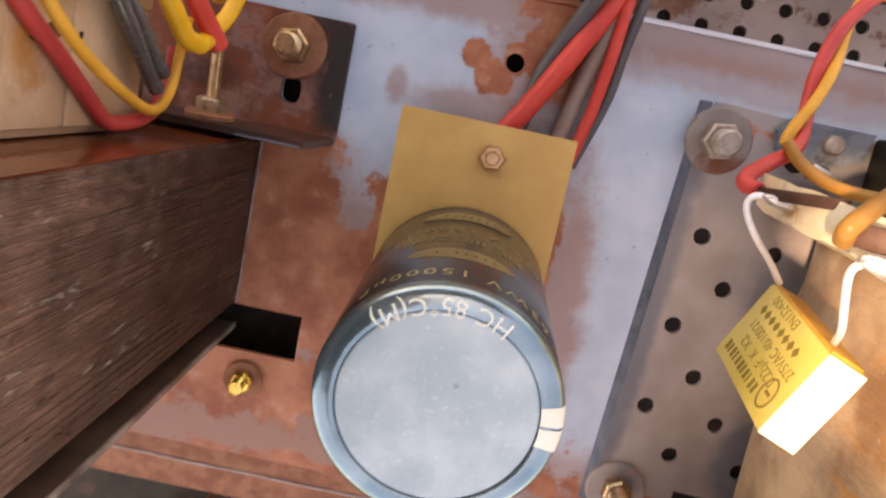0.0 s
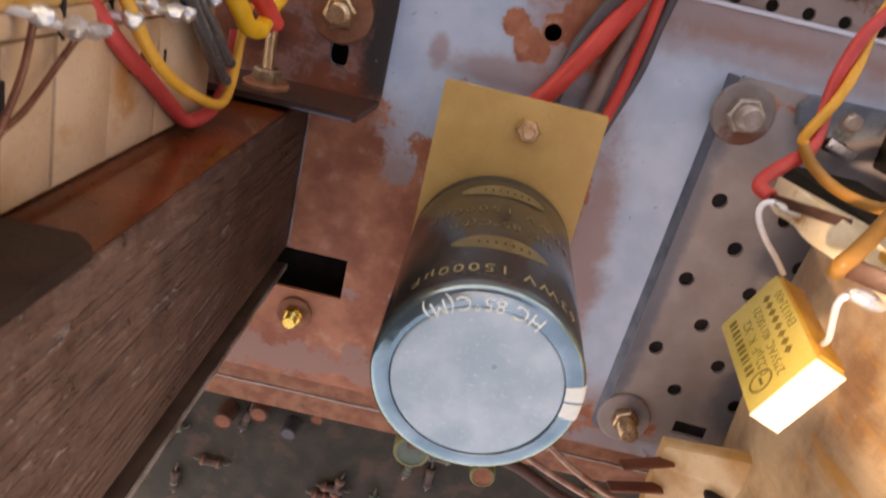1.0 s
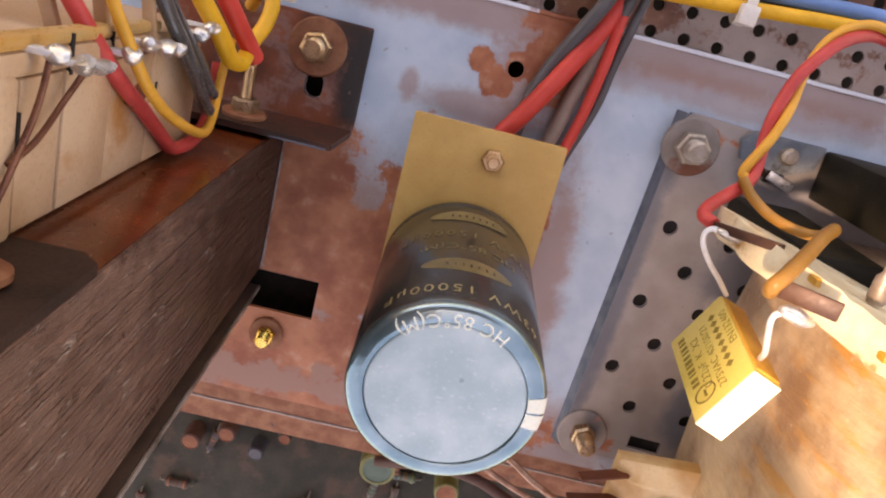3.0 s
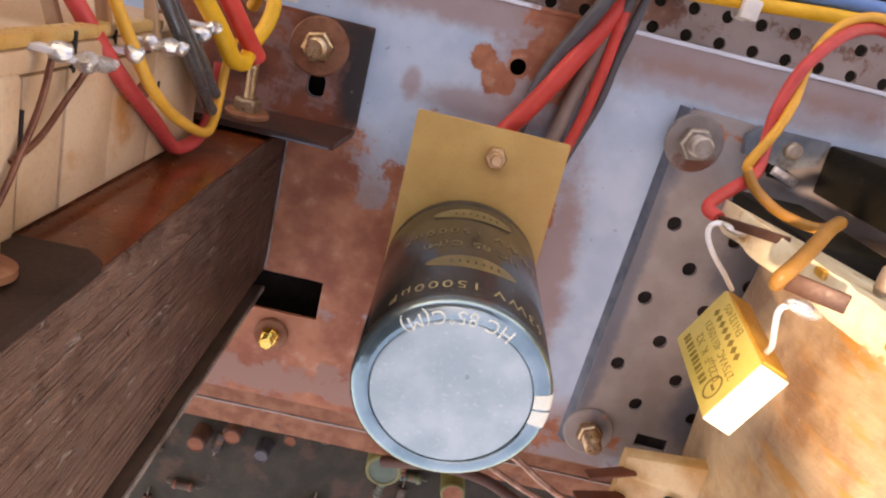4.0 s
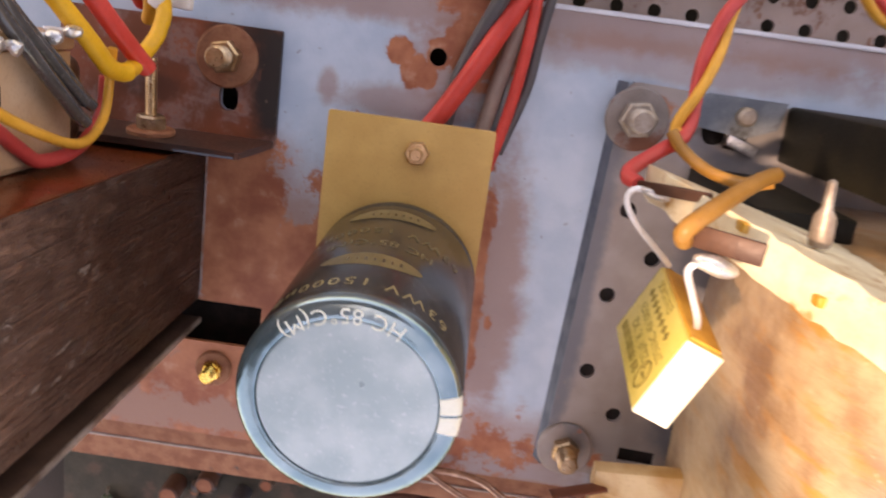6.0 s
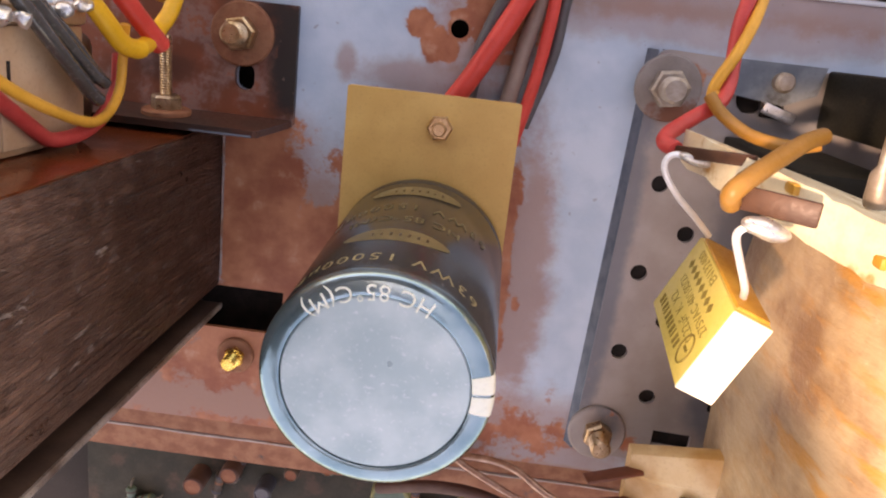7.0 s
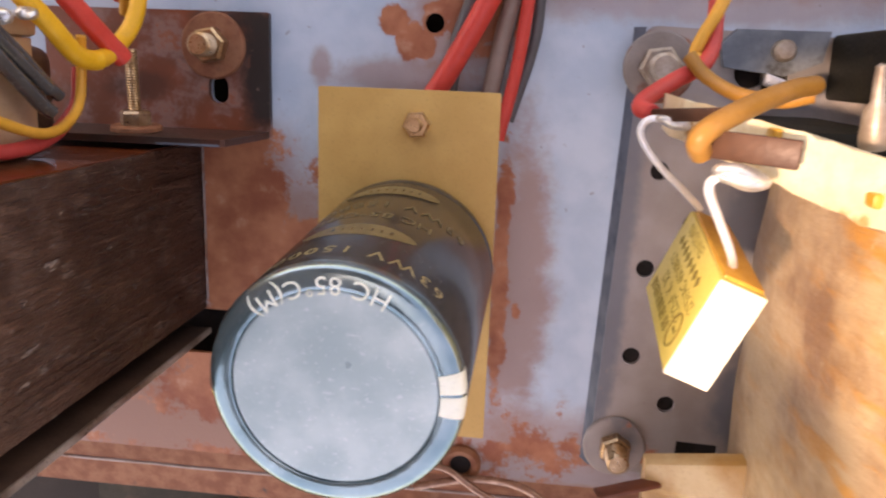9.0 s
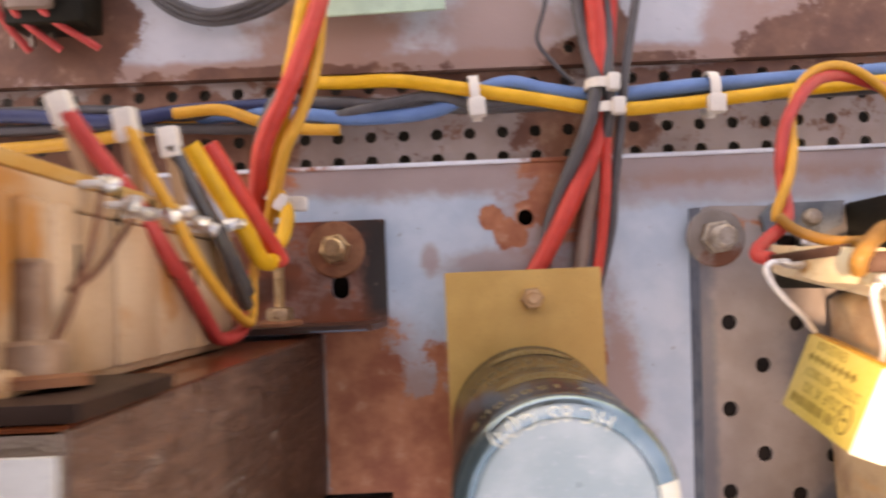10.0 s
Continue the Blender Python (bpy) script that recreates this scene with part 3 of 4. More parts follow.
while y < CY1 - 0.4:
    w = min(rng.choice((0.5, 0.5, 0.7)), CY1 - y)
    off = rng.uniform(-0.12, 0.07)
    outline += [(CX + off, y), (CX + off, y + w * 0.86), (CX - 0.12, y + w * 0.9), (CX - 0.12, y + w)]
    y += w
outline.append((-70, y))
bm = bmesh.new()
lower = [bm.verts.new((x, yy, 0.2)) for x, yy in outline]
upper = [bm.verts.new((x, yy, CZ)) for x, yy in outline]
for i in range(len(outline)):
    j = (i + 1) % len(outline)
    bm.faces.new((lower[i], lower[j], upper[j], upper[i]))
bm.faces.new(lower[::-1])
bm.faces.new(upper)
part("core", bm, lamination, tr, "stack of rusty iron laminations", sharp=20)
part("core_face", box(bmesh.new(), (-70, CY1 - 0.3, 0.2), (CX - 0.6, CY1 + 0.25, CZ)), core_face, tr, "red-brown varnished flat face of the core")
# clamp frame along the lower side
# plate colour darkened to carry the shade of the gap above it
part("clamp_plate", box(bmesh.new(), (-72, CY0 - 6.5, 0.0), (CX + 0.4, CY0 - 5.2, CZ), 0.2), surface("shadowed_clamp_steel", (0.05, 0.026, 0.018), (0.085, 0.045, 0.03), 0.5, 0, 90), tr, "steel clamp plate, darkened for the shade of the gap")
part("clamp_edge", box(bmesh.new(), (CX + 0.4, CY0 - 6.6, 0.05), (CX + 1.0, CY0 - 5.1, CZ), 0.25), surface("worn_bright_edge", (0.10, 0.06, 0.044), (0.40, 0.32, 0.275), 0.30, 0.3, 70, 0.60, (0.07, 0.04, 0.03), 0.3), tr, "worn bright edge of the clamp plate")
# near-black fill for the shade in the gap between core and clamp
part("gap_shade", box(bmesh.new(), (-72, CY0 - 5.2, 4.0), (CX - 22.0, CY0 - 0.1, CZ - 2)), hole_shade, tr)
# upper corner clamp
bm = bmesh.new()
sheet(bm, [(-42, 109), (-16, 108), (-3, 107.5), (-0.2, 110), (-0.2, 133), (-42, 133)], [], 0, 1.6, Matrix.Translation((0, CY1 + 2.0, 0)) @ pose(0, 0, 0, 90, 0, 0))
black_brown = surface("brown_varnished_clamp_steel", (0.020, 0.010, 0.007), (0.042, 0.020, 0.014), 0.5, 0, 90, None, relief=0.15, spec=0.2)
part("clamp_corner", bm, black_brown, tr, "brown varnished corner of the clamp frame")
part("top_label", box(bmesh.new(), (-52, CY0 + 3, CZ + 0.02), (CX - 0.8, CY1 - 2.0, CZ + 0.7), 0.2), surface("off_white_label_plate", (0.52, 0.47, 0.43), (0.66, 0.62, 0.58), 0.4, 0, 60, 0.64, (0.36, 0.26, 0.21), 0.1), tr, "off-white plate on the end of the core")
# bobbin
bm = bmesh.new()
box(bm, (-66, CY1 + 0.3, 41), (-13.5, 44, 128), 1.2)
part("bobbin", bm, cream, tr, "aged cream plastic bobbin")
for z0, z1, out in ((41.7, 66, -12.2), (66.2, 82, -12.35), (82.2, 96.5, -12.1), (96.8, 107.2, -12.3)):
    part("bobbin_wall", box(bmesh.new(), (-14.2, 24, z0), (out, 43.2, z1), 0.35), cream, tr)
for z0, z1, out in ((108.0, 113.4, -11.6), (114.2, 120.2, -11.2), (121.0, 127.4, -11.8)):
    part("bobbin_rib", box(bmesh.new(), (-14.4, 23.2, z0), (out, 44.2, z1), 2.2, seg=4), cream, tr)
part("winding_end", box(bmesh.new(), (-60, 24.0, 30), (-15.5, 42.0, 41.2), 3.0, seg=3), surface("dark_varnished_winding", (0.045, 0.018, 0.010), (0.14, 0.065, 0.035), 0.4, 0, 90, 0.56, (0.30, 0.19, 0.12), 0.4), tr, "dark varnished end of the winding")
for y0, x0, a in ((27, -17, 24), (33, -23, -18), (37, -18, 8)):
    part("bobbin_tab", box(bmesh.new(), (-4.5, -1.6, 0), (4.5, 1.6, 1.2), 0.4, pose(x0, y0, 41.0, 8, -12, a)), cream, tr)
part("bobbin_foot", box(bmesh.new(), (-15, 22.4, 114), (-9.8, 26.4, 127.5), 1.2, seg=3), cream, tr)
# standing terminals on the flange
for p0, p1 in (((-18, 45.5, 88), (-22.5, 61, 90)), ((-14, 45.5, 82), (-16, 60, 83.5)), ((-12.5, 45.5, 68), (-14.2, 60, 70))):
    m, d = up_to(p0, p1), (Vector(p1) - Vector(p0)).length
    post = part("terminal_post", box(bmesh.new(), (-1.0, -0.8, 0), (1.0, 0.8, d), 0.35, m), cream, tr, "brownish terminal post")
    part("terminal_tip", box(bmesh.new(), (-1.65, -1.3, d - 3.6), (1.65, 1.3, d + 1.6), 0.4, m), white_nylon, post, "off-white sleeve on the terminal")
bm = bmesh.new()
box(bm, (-66, 43.3, 40), (-12.0, 46.6, 130), 1.0)
part("bobbin_flange", bm, cream, tr)
part("amber_block", box(bmesh.new(), (-15, 46.5, 64), (-12.2, 48.4, 124), 0.6), surface("amber_varnish", (0.52, 0.31, 0.12), (0.50, 0.22, 0.045), 0.3, 0, 50, 0.62, (0.27, 0.12, 0.045), 0.15), tr, "amber varnished block on the flange")
# slots are near-black boxes, their shade put into the colour
for z, y0, h, w in ((107.6, 33.4, 6.0, 0.42), (95.6, 42.6, 5.4, 0.4), (83.4, 43.0, 4.6, 0.3), (64, 34.6, 3.4, 0.35)):
    part("slot", box(bmesh.new(), (-12.6, y0, z - w), (-11.95, y0 + h, z + w), 0.1), hole_shade, tr, "narrow dark slot in the bobbin")
part("brown_tag", box(bmesh.new(), (-1.3, -0.3, 0), (1.3, 0.3, 6.0), 0.25, up_to((-11.9, 36.0, 76.5), (-11.2, 38.2, 71.5))), bracket_steel, tr, "brown oxidised tag on the bobbin")
# bolt through the corner of the clamp frame
part("clamp_washer", lathe(bmesh.new(), [(0, 0), (5.4, 0), (5.4, 0.9), (4.8, 1.3), (0, 1.3)], 32, up_to((-10.5, CY1 + 2.1, 121), (-10.8, CY1 + 10, 120.4))), rust, tr, "rusty washer on the clamp corner")
part("clamp_bolt", lathe(bmesh.new(), [(0, 1.3), (3.3, 1.3), (3.3, 4.2), (2.9, 4.7), (1.9, 4.7), (1.9, 12.5), (1.5, 13), (0, 13)], m=up_to((-10.5, CY1 + 2.1, 121), (-10.8, CY1 + 10, 120.4)), sides=12), surface("brown_tarnished_steel", (0.22, 0.115, 0.07), (0.36, 0.22, 0.15), 0.45, 0.2, 200, 0.62, (0.14, 0.06, 0.035), 0.2), tr, "brown tarnished clamp bolt")
part("foot_edge", box(bmesh.new(), (CX + 0.1, CY0 + 2, 0.05), (CX + 0.6, CY1 + 0.2, 0.4), 0.15), surface("pale_scraped_edge", (0.27, 0.185, 0.155), (0.40, 0.32, 0.29), 0.5, 0, 160, 0.5, (0.22, 0.11, 0.07), 0.2), tr, "pale scraped edge at the foot of the core")
for i, (x, yy, z) in enumerate(((-10, 47, 47), (-10, 46.2, 53), (-10, 44.4, 65), (-10, 45.0, 70), (-10, 46, 77), (-10, 45, 84), (-10, 44.2, 93.5), (-10, 45.0, 99), (-10.2, 46.8, 105.6))):
    tag = bmesh.new()
    box(tag, (x - 4, yy - 0.4, z - 1.1), (x + 1.0, yy + 0.4, z + 1.1), 0.2)
    pin = part("solder_tag", tag, tinned, tr)
    blob = bmesh.new()
    bmesh.ops.create_icosphere(blob, subdivisions=2, radius=1.0, matrix=Matrix.Translation((x + 0.9, yy, z)) @ Matrix.Diagonal((1.6, 1.15 + 0.35 * (i % 2), (2.2, 1.5, 1.3, 1.9, 2.1, 1.5, 2.6, 1.4, 1.5)[i], 1)))
    for v in blob.verts:
        v.co += Vector((0.7, 0.9, 0.8)) * 0.9 * noise.noise(v.co * 0.55 + Vector((0, 0, i * 3.1)))
    part("solder_blob", blob, solder, pin)

# mounting bracket of the transformer
br = root("mounting_bracket", (-34, 28, 0), "rust-stained steel angle bracket bolted to the chassis", "bracket")
bm = bmesh.new()
sheet(bm, rect(-52, -4.2, 0.6, 23, 0.5), [circle(-12, 16, 2.6), rect(-13.6, 3.0, -9.0, 9.0, 2.0)], 0.1, 1.5)
part("base", bm, painted_steel("black_stained_bracket_rust", [], (0.22, 0.054, 0.023), (0.15, 0.040, 0.018), 0.0, [(0, 11, 8, 17, 1.0), (-9, 22, 9, 3, 0.8), (-30, 6, 9, 4, 0.5)], (0.020, 0.014, 0.012), (0.20, 0.048, 0.019), (0.30, 0.085, 0.036)), br, "brown rust with a black stain")
bm = bmesh.new()
sheet(bm, [(-52, 0), (0.2, 0), (0.2, 3.0), (-1.6, 21.4), (-2.4, 22), (-52, 22)], [circle(-24, 14, 2.0)], 0, 1.5, Matrix.Translation((0, -2.9, 1.2)) @ pose(0, 0, 0, 90, 0, 0))
part("upright", bm, surface("black_brown_bracket_steel", (0.075, 0.026, 0.016), (0.030, 0.017, 0.013), 0.4, 0.1, 60, 0.6, (0.02, 0.014, 0.012), 0.2), br, "black-brown upright leg")
part("worn_edge", box(bmesh.new(), (-16, -4.4, 22.95), (-2.6, -3.9, 23.25), 0.12), dark_steel, br, "pale worn edge of the upright")
bolt("bolt", (-58, 25.4, 15.2), 3.2, 3.0, 1.35, 12.5, 5.2, brass, rust, "brass-coloured nut on a long threaded stud through the bracket", way=(0, 1, 0.05), turn=10)

# ---- perforated panel ----
panel = root("perforated_panel", (41.0, -50, 0), "grey perforated steel panel with rust stains, bolted to the chassis", "panel", turn=-2.1)
PH = [(9.3, 71.3), (17.7, 60.5), (9.1, 49.6), (17.6, 38.4), (8.7, 29.0), (26.2, 28.2), (17.9, 18.2), (26.5, 71), (26, 50), (35, 60), (35, 38), (35, 18)]
bm = bmesh.new()
sheet(bm, rect(2.2, 0.5, 84, 101, 3.0), [circle(x, y, 2.0) for x, y in PH] + [rect(21.5, 5.5, 31, 9.5), circle(24.5, 93, 3.2), rect(27, 89.5, 32, 95.5)], 1.7, 3.0)
part("panel_sheet", bm, panel_steel, panel)
bm = bmesh.new()
prof = [(0.5, 0.02), (0.9, 0.25), (2.0, 2.5), (2.6, 2.95), (2.6, 1.6), (1.4, 0.02)]
a = [bm.verts.new((x, 0.8, z)) for x, z in prof]
b = [bm.verts.new((x, 100.6, z)) for x, z in prof]
for i in range(len(prof)):
    j = (i + 1) % len(prof)
    bm.faces.new((a[i], a[j], b[j], b[i]))
bm.faces.new(a)
bm.faces.new(b[::-1])
part("edge_bend", bm, dark_steel, panel, "dark blue-grey sloping edge")
# near-black backing, added so the panel holes look deep in shade
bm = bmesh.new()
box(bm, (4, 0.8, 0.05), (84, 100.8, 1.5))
part("hole_shade_sheet", bm, hole_shade, panel)

# ---- right transformer ----
rt = root("mains_transformer", (84, 0, 3), "olive-black transformer with amber varnished paper winding", "transformer")
bm = bmesh.new()
box(bm, (0, 37.2, 0.05), (70, 50, 62), 0.8)
part("core", bm, olive_core, rt)
bm = bmesh.new()
# winding: a rounded, slightly bulging block
n_u, n_v = 40, 30
rows = []
for j in range(n_v + 1):
    yy = -62 + 91 * j / n_v
    bulge = 1.0 + 0.03 * math.sin(math.pi * j / n_v) - (0.10 if j in (0, n_v) else 0.0)
    ring = []
    for i in range(n_u):
        t = 2 * math.pi * i / n_u
        c, s = math.cos(t), math.sin(t)
        e = 0.62
        x = 31 + 46.5 * bulge * math.copysign(abs(c) ** e, c)
        z = 46 + 52 * bulge * math.copysign(abs(s) ** e, s)
        w = 0.7 * noise.noise(Vector((x, yy, z)) * 0.06)
        ring.append(bm.verts.new((x + w, yy, max(0.1, z + w))))
    rows.append(ring)
for p, q in zip(rows, rows[1:]):
    for i in range(n_u):
        bm.faces.new((p[i], p[(i + 1) % n_u], q[(i + 1) % n_u], q[i]))
bm.faces.new(rows[0][::-1])
bm.faces.new(rows[-1])
part("winding", bm, coil_paper, rt, "amber varnished paper winding", sharp=60)

# upright ivory flange with solder lugs
ts = root("terminal_strip", (49, 33, 3), "ivory upright terminal strip with brown solder lugs", "terminal strip")
bm = bmesh.new()
srng = random.Random(8)
slices = []
for k in range(27):
    z = 46 + 2.6 * k
    lean_x, lean_y = 1.0 + 0.33 * (z - 61), 0.4 - 0.10 * (z - 61)
    grow = min(1.0, 0.62 + 0.03 * k)
    j = [srng.uniform(-0.45, 0.45) for _ in range(4)]
    slices.append([bm.verts.new(p) for p in ((lean_x + j[0], lean_y - 3.6 * grow + j[1], z), (lean_x + 60, lean_y - 19.6, z), (lean_x + 60, lean_y - 12.4, z), (lean_x + j[2], lean_y + 3.4 + j[3] * 0.5, z))])
for p, q in zip(slices, slices[1:]):
    for i in range(4):
        bm.faces.new((p[i], p[(i + 1) % 4], q[(i + 1) % 4], q[i]))
bm.faces.new(slices[0][::-1])
bm.faces.new(slices[-1])
part("strip", bm, ivory, ts)
part("support", box(bmesh.new(), (16, -4.0, 0.1), (34, 0.5, 46), 0.5), olive_core, ts, "dark support under the strip")
for p0, p1 in (((-6.6, 2.2, 51.5), (2.5, 3.4, 63)), ((-5.0, 0.8, 78), (4.2, 0.35, 83.6))):
    bm = bmesh.new()
    d = Vector(p1) - Vector(p0)
    m = up_to(p0, p1)
    w = 0.95 if p0[2] < 60 else 1.6
    box(bm, (-w, -0.35, 0), (w, 0.35, d.length), 0.25, m)
    part("lug", bm, surface("brown_oxidised_lug", (0.06, 0.023, 0.013), (0.10, 0.042, 0.024), 0.45, 0.1, 160, 0.6, (0.05, 0.022, 0.014), 0.2), ts, "brown oxidised solder lug")
for z, y in ((72, 1.6), (88, -3.2), (101, -2.0)):
    x = 1.0 + 0.33 * (z - 61)
    part("inset", box(bmesh.new(), (x - 0.45, y - 0.8, z - 1.7), (x + 1.2, y + 0.8, z + 1.7), 0.4), resin, ts, "amber stained recess")
part("post", lathe(bmesh.new(), [(0, 0), (1.5, 0), (1.7, 1), (1.5, 4.5), (0.8, 5.6), (0.6, 9.6), (0, 10)], 16, up_to((15.8, 0.5, 72.5), (14.6, 11.0, 74))), zinc, ts, "tarnished metal pin")

# ---- yellow film capacitor ----
fc = root("film_capacitor", (44, 4, 50), "yellow box film capacitor hanging by its white leads", "capacitor")
e_l = Vector((-1.0, -4.0, 26.0)).normalized()
e_h = Vector((5.5, 14.2, 0.8))
e_h = (e_h - e_l * e_h.dot(e_l)).normalized()
e_t = e_h.cross(e_l).normalized()
fm = Matrix.Translation((0.7, 3.6, -0.6)) @ Matrix((e_l, e_h, e_t)).transposed().to_4x4()
FL, FHH, FT = 26.3, 14.8, 6.4


def in_film(bm):
    bmesh.ops.transform(bm, matrix=fm, verts=bm.verts)
    return bm


part("case", in_film(box(bmesh.new(), (0, 0, 0), (FL - 0.4, FHH, FT), 0.5)), film_yellow, fc)
part("end_face", in_film(box(bmesh.new(), (FL - 0.5, 0.02, 0.02), (FL, FHH - 0.1, FT - 0.02), 0.3)), film_end_lit, fc, "glossy end face, strong light on it put into a pale colour")
bm = bmesh.new()
box(bm, (1.0, FHH - 0.3, 0.5), (FL - 1.0, FHH + 0.5, FT - 0.5), 0.3)
part("resin_seal", in_film(bm), resin, fc, "amber potting resin")


def film_words(words, h, size, shift):
    bm = text_bm(words, size, 0.01)
    for v in bm.verts:
        v.co = Vector((shift - v.co.x + FL / 2, h - v.co.y, -0.03 - v.co.z))
    return in_film(bm)


for words, h, size, shift in (("0.22µF  K  X2", 5.6, 2.7, 0), ("275VAC 40/100/21", 8.4, 2.5, 0.5), ("EN132400", 13.6, 2.5, -3)):
    part("print", film_words(words, h, size, shift), ink, fc, "dark printed rating")
for k, w in enumerate((1.1, 0.8, 1.0, 0.7, 0.9, 1.1, 0.8, 1.0, 0.5, 1.0, 0.9)):
    part("print_bar", in_film(box(bmesh.new(), (2.4 + 1.5 * k, 1.9, -0.04), (2.4 + 1.5 * k + w, 3.7, -0.01))), ink, fc)
for k in range(8):
    part("print_mark", in_film(lathe(bmesh.new(), [(0, -0.04), (0.95, -0.04), (0.95, -0.01), (0, -0.01)], 4, Matrix.Translation((4.2 + 2.2 * k, 11.0, 0)))), ink, fc)
bm = bmesh.new()
tube(bm, [(21.5 + 2.0 * math.cos(t * math.pi / 12), 4.2 + 2.4 * math.sin(t * math.pi / 12), -0.03) for t in range(25)], 0.18, 6, 0)
box(bm, (20.6, 3.9, -0.05), (22.4, 4.5, -0.01))
part("print_ring", in_film(bm), ink, fc, "printed ring mark")
for pts in ([(51.5, 21.2, 51), (47.6, 24.8, 54), (44.0, 28.0, 55.6), (41.2, 31.4, 56.4), (40.8, 33.6, 56), (42.4, 34.8, 55.6), (46, 34.6, 57)],
            [(51.6, 17.6, 72.5), (50.0, 20.4, 76.4), (47.2, 25.0, 80.2), (45.0, 28.7, 83.4), (45.4, 30.2, 84.0), (47.6, 30.9, 84.4)]):
    part("lead", tube(bmesh.new(), [(x - 44, y - 4, z - 50) for x, y, z in pts], 0.55, 8), tinned, fc, "white tinned lead")
for c, s in (((45.6, 34.4, 56.2), (3.1, 0.95, 1.6)), ((48.0, 30.6, 84.6), (3.3, 1.35, 1.7))):
    bm = bmesh.new()
    bmesh.ops.create_icosphere(bm, subdivisions=3, radius=1.0, matrix=Matrix.Translation((c[0] - 44, c[1] - 4, c[2] - 50)) @ pose(0, 0, 0, 0, 0, -12) @ Matrix.Diagonal((*s, 1)))
    for v in bm.verts:
        v.co += Vector((0.4, 0.7, 0.7)) * 0.4 * noise.noise(v.co * 0.5)
    part("solder_blob", bm, solder, fc)


# ---- wires ----
def wire(name, pts, r, mat, label, group="", parent=None, per=8):
    ob = part(name, tube(bmesh.new(), pts, r, 12, per, wave=0.015), mat)
    return tagged(ob, label, "wire", group)


U = "wires under the tan board"
wire("wire", [(20, 128, 10), (21.5, 108, 9), (22.4, 90, 8), (22.8, 78, 6), (21.2, 68, 5.5), (14.8, 54.5, 6), (7.5, 41, 5), (1, 30, 4), (-3, 18, 4)], 2.35, red_pvc, "thick red wire running under the tan board", U)
wire("wire", [(17, 120, 6), (19, 98, 6), (20.6, 86, 8), (20.6, 79, 10), (18.4, 71, 9.5), (14.6, 62, 6.5), (10.8, 53, 3), (8, 44, 2.5), (6.5, 32, 2.5), (6, 18, 3)], 1.85, grey_pvc, "dark grey wire crossing over the red one", U)
wire("wire", [(25, 120, 6), (23.6, 98, 6), (22.6, 80, 5), (21, 62, 4), (18.0, 48, 3), (15.8, 36, 3), (12, 20, 3)], 1.9, brown_pvc, "brown-grey wire running under the tan board", U)
wire("wire", [(27, 120, 9), (26.2, 100, 8), (24.6, 82, 6), (23.6, 68, 6), (22.8, 54, 5), (21.0, 40, 4), (18, 26, 3)], 1.4, red_pvc, "thin red wire running under the tan board", U)
wire("wire", [(26, 122, 8), (25.2, 98, 8), (24.2, 84, 9), (24.2, 75, 9.0), (23.0, 66, 4.5), (20.0, 55, 2), (17.5, 42, 2), (15, 28, 2)], 1.5, grey_pvc, "dark grey wire beside the thin red one", U)
wire("wire", [(36, 130, 12), (33, 108, 10), (29, 86, 8), (27.2, 70, 6), (25.5, 57, 4), (24.5, 46, 2.5), (20, 30, 2.5)], 1.2, grey_pvc, "thin black wire beside the red ones", U)
wire("wire", [(13, 118, 5), (10, 104, 4), (8, 96, 2), (12, 90, 1), (17, 84, 2)], 0.6, grey_pvc, "thin loose black wire", U)
G = "cable harness"
wire("wire", [(-190, 72, 2), (-130, 73, 2), (-108, 74.5, 2), (-92, 77.5, 0), (-80, 80, -2)], 1.7, orange_pvc, "orange-yellow harness wire tied along the perforated strip", G)
wire("wire", [(-52, 88, -1.5), (-42, 87, 1), (-28, 86, 4), (-9, 82.5, 5), (8, 79, 6), (24, 76, 6), (42, 76.5, 6), (60, 78, 6), (90, 80, 6), (190, 84, 6)], 1.75, yellow_pvc, "yellow harness wire tied along the perforated strip", G)
wire("wire", [(-84, 80, -2), (-72, 80, 0), (-56, 79, 2), (-40, 77.5, 1.5), (-20, 78.5, 1.5), (-2, 84.5, 3), (10, 82, 4), (24, 80, 4), (45, 81.5, 4), (70, 82.5, 4), (190, 88, 4)], 1.9, blue_pvc, "blue harness wire tied along the perforated strip", G)
wire("wire", [(-190, 83, 0), (-110, 82.5, 0), (-90, 80, 0), (-60, 82.5, 0), (-30, 80.5, 1), (-9, 79, 1), (10, 79, 1), (50, 79, 1), (190, 82, 1)], 1.7, grey_pvc, "dark grey harness wire", G)
wire("wire", [(-190, 77, 1), (-120, 78, 1), (-90, 77, 1), (-60, 76, 1), (-34, 80, 3), (-20, 82, 3), (-9, 79.5, 3), (6, 80, 2), (50, 80, 1), (190, 84, 1)], 1.4, grey_pvc, "dark grey harness wire", G)
wire("wire", [(-190, 82, 3), (-130, 81.5, 3), (-104, 79, 3), (-84, 81, 2), (-60, 82, 0.5), (-40, 82, -1)], 1.8, navy_pvc, "navy blue harness wire", G)
wire("wire", [(-86, 80, 4), (-74, 80.5, 4), (-64, 77, 4), (-54, 75, 3), (-44, 74.5, 2)], 1.5, orange_pvc, "orange-yellow wire crossing the harness", G)


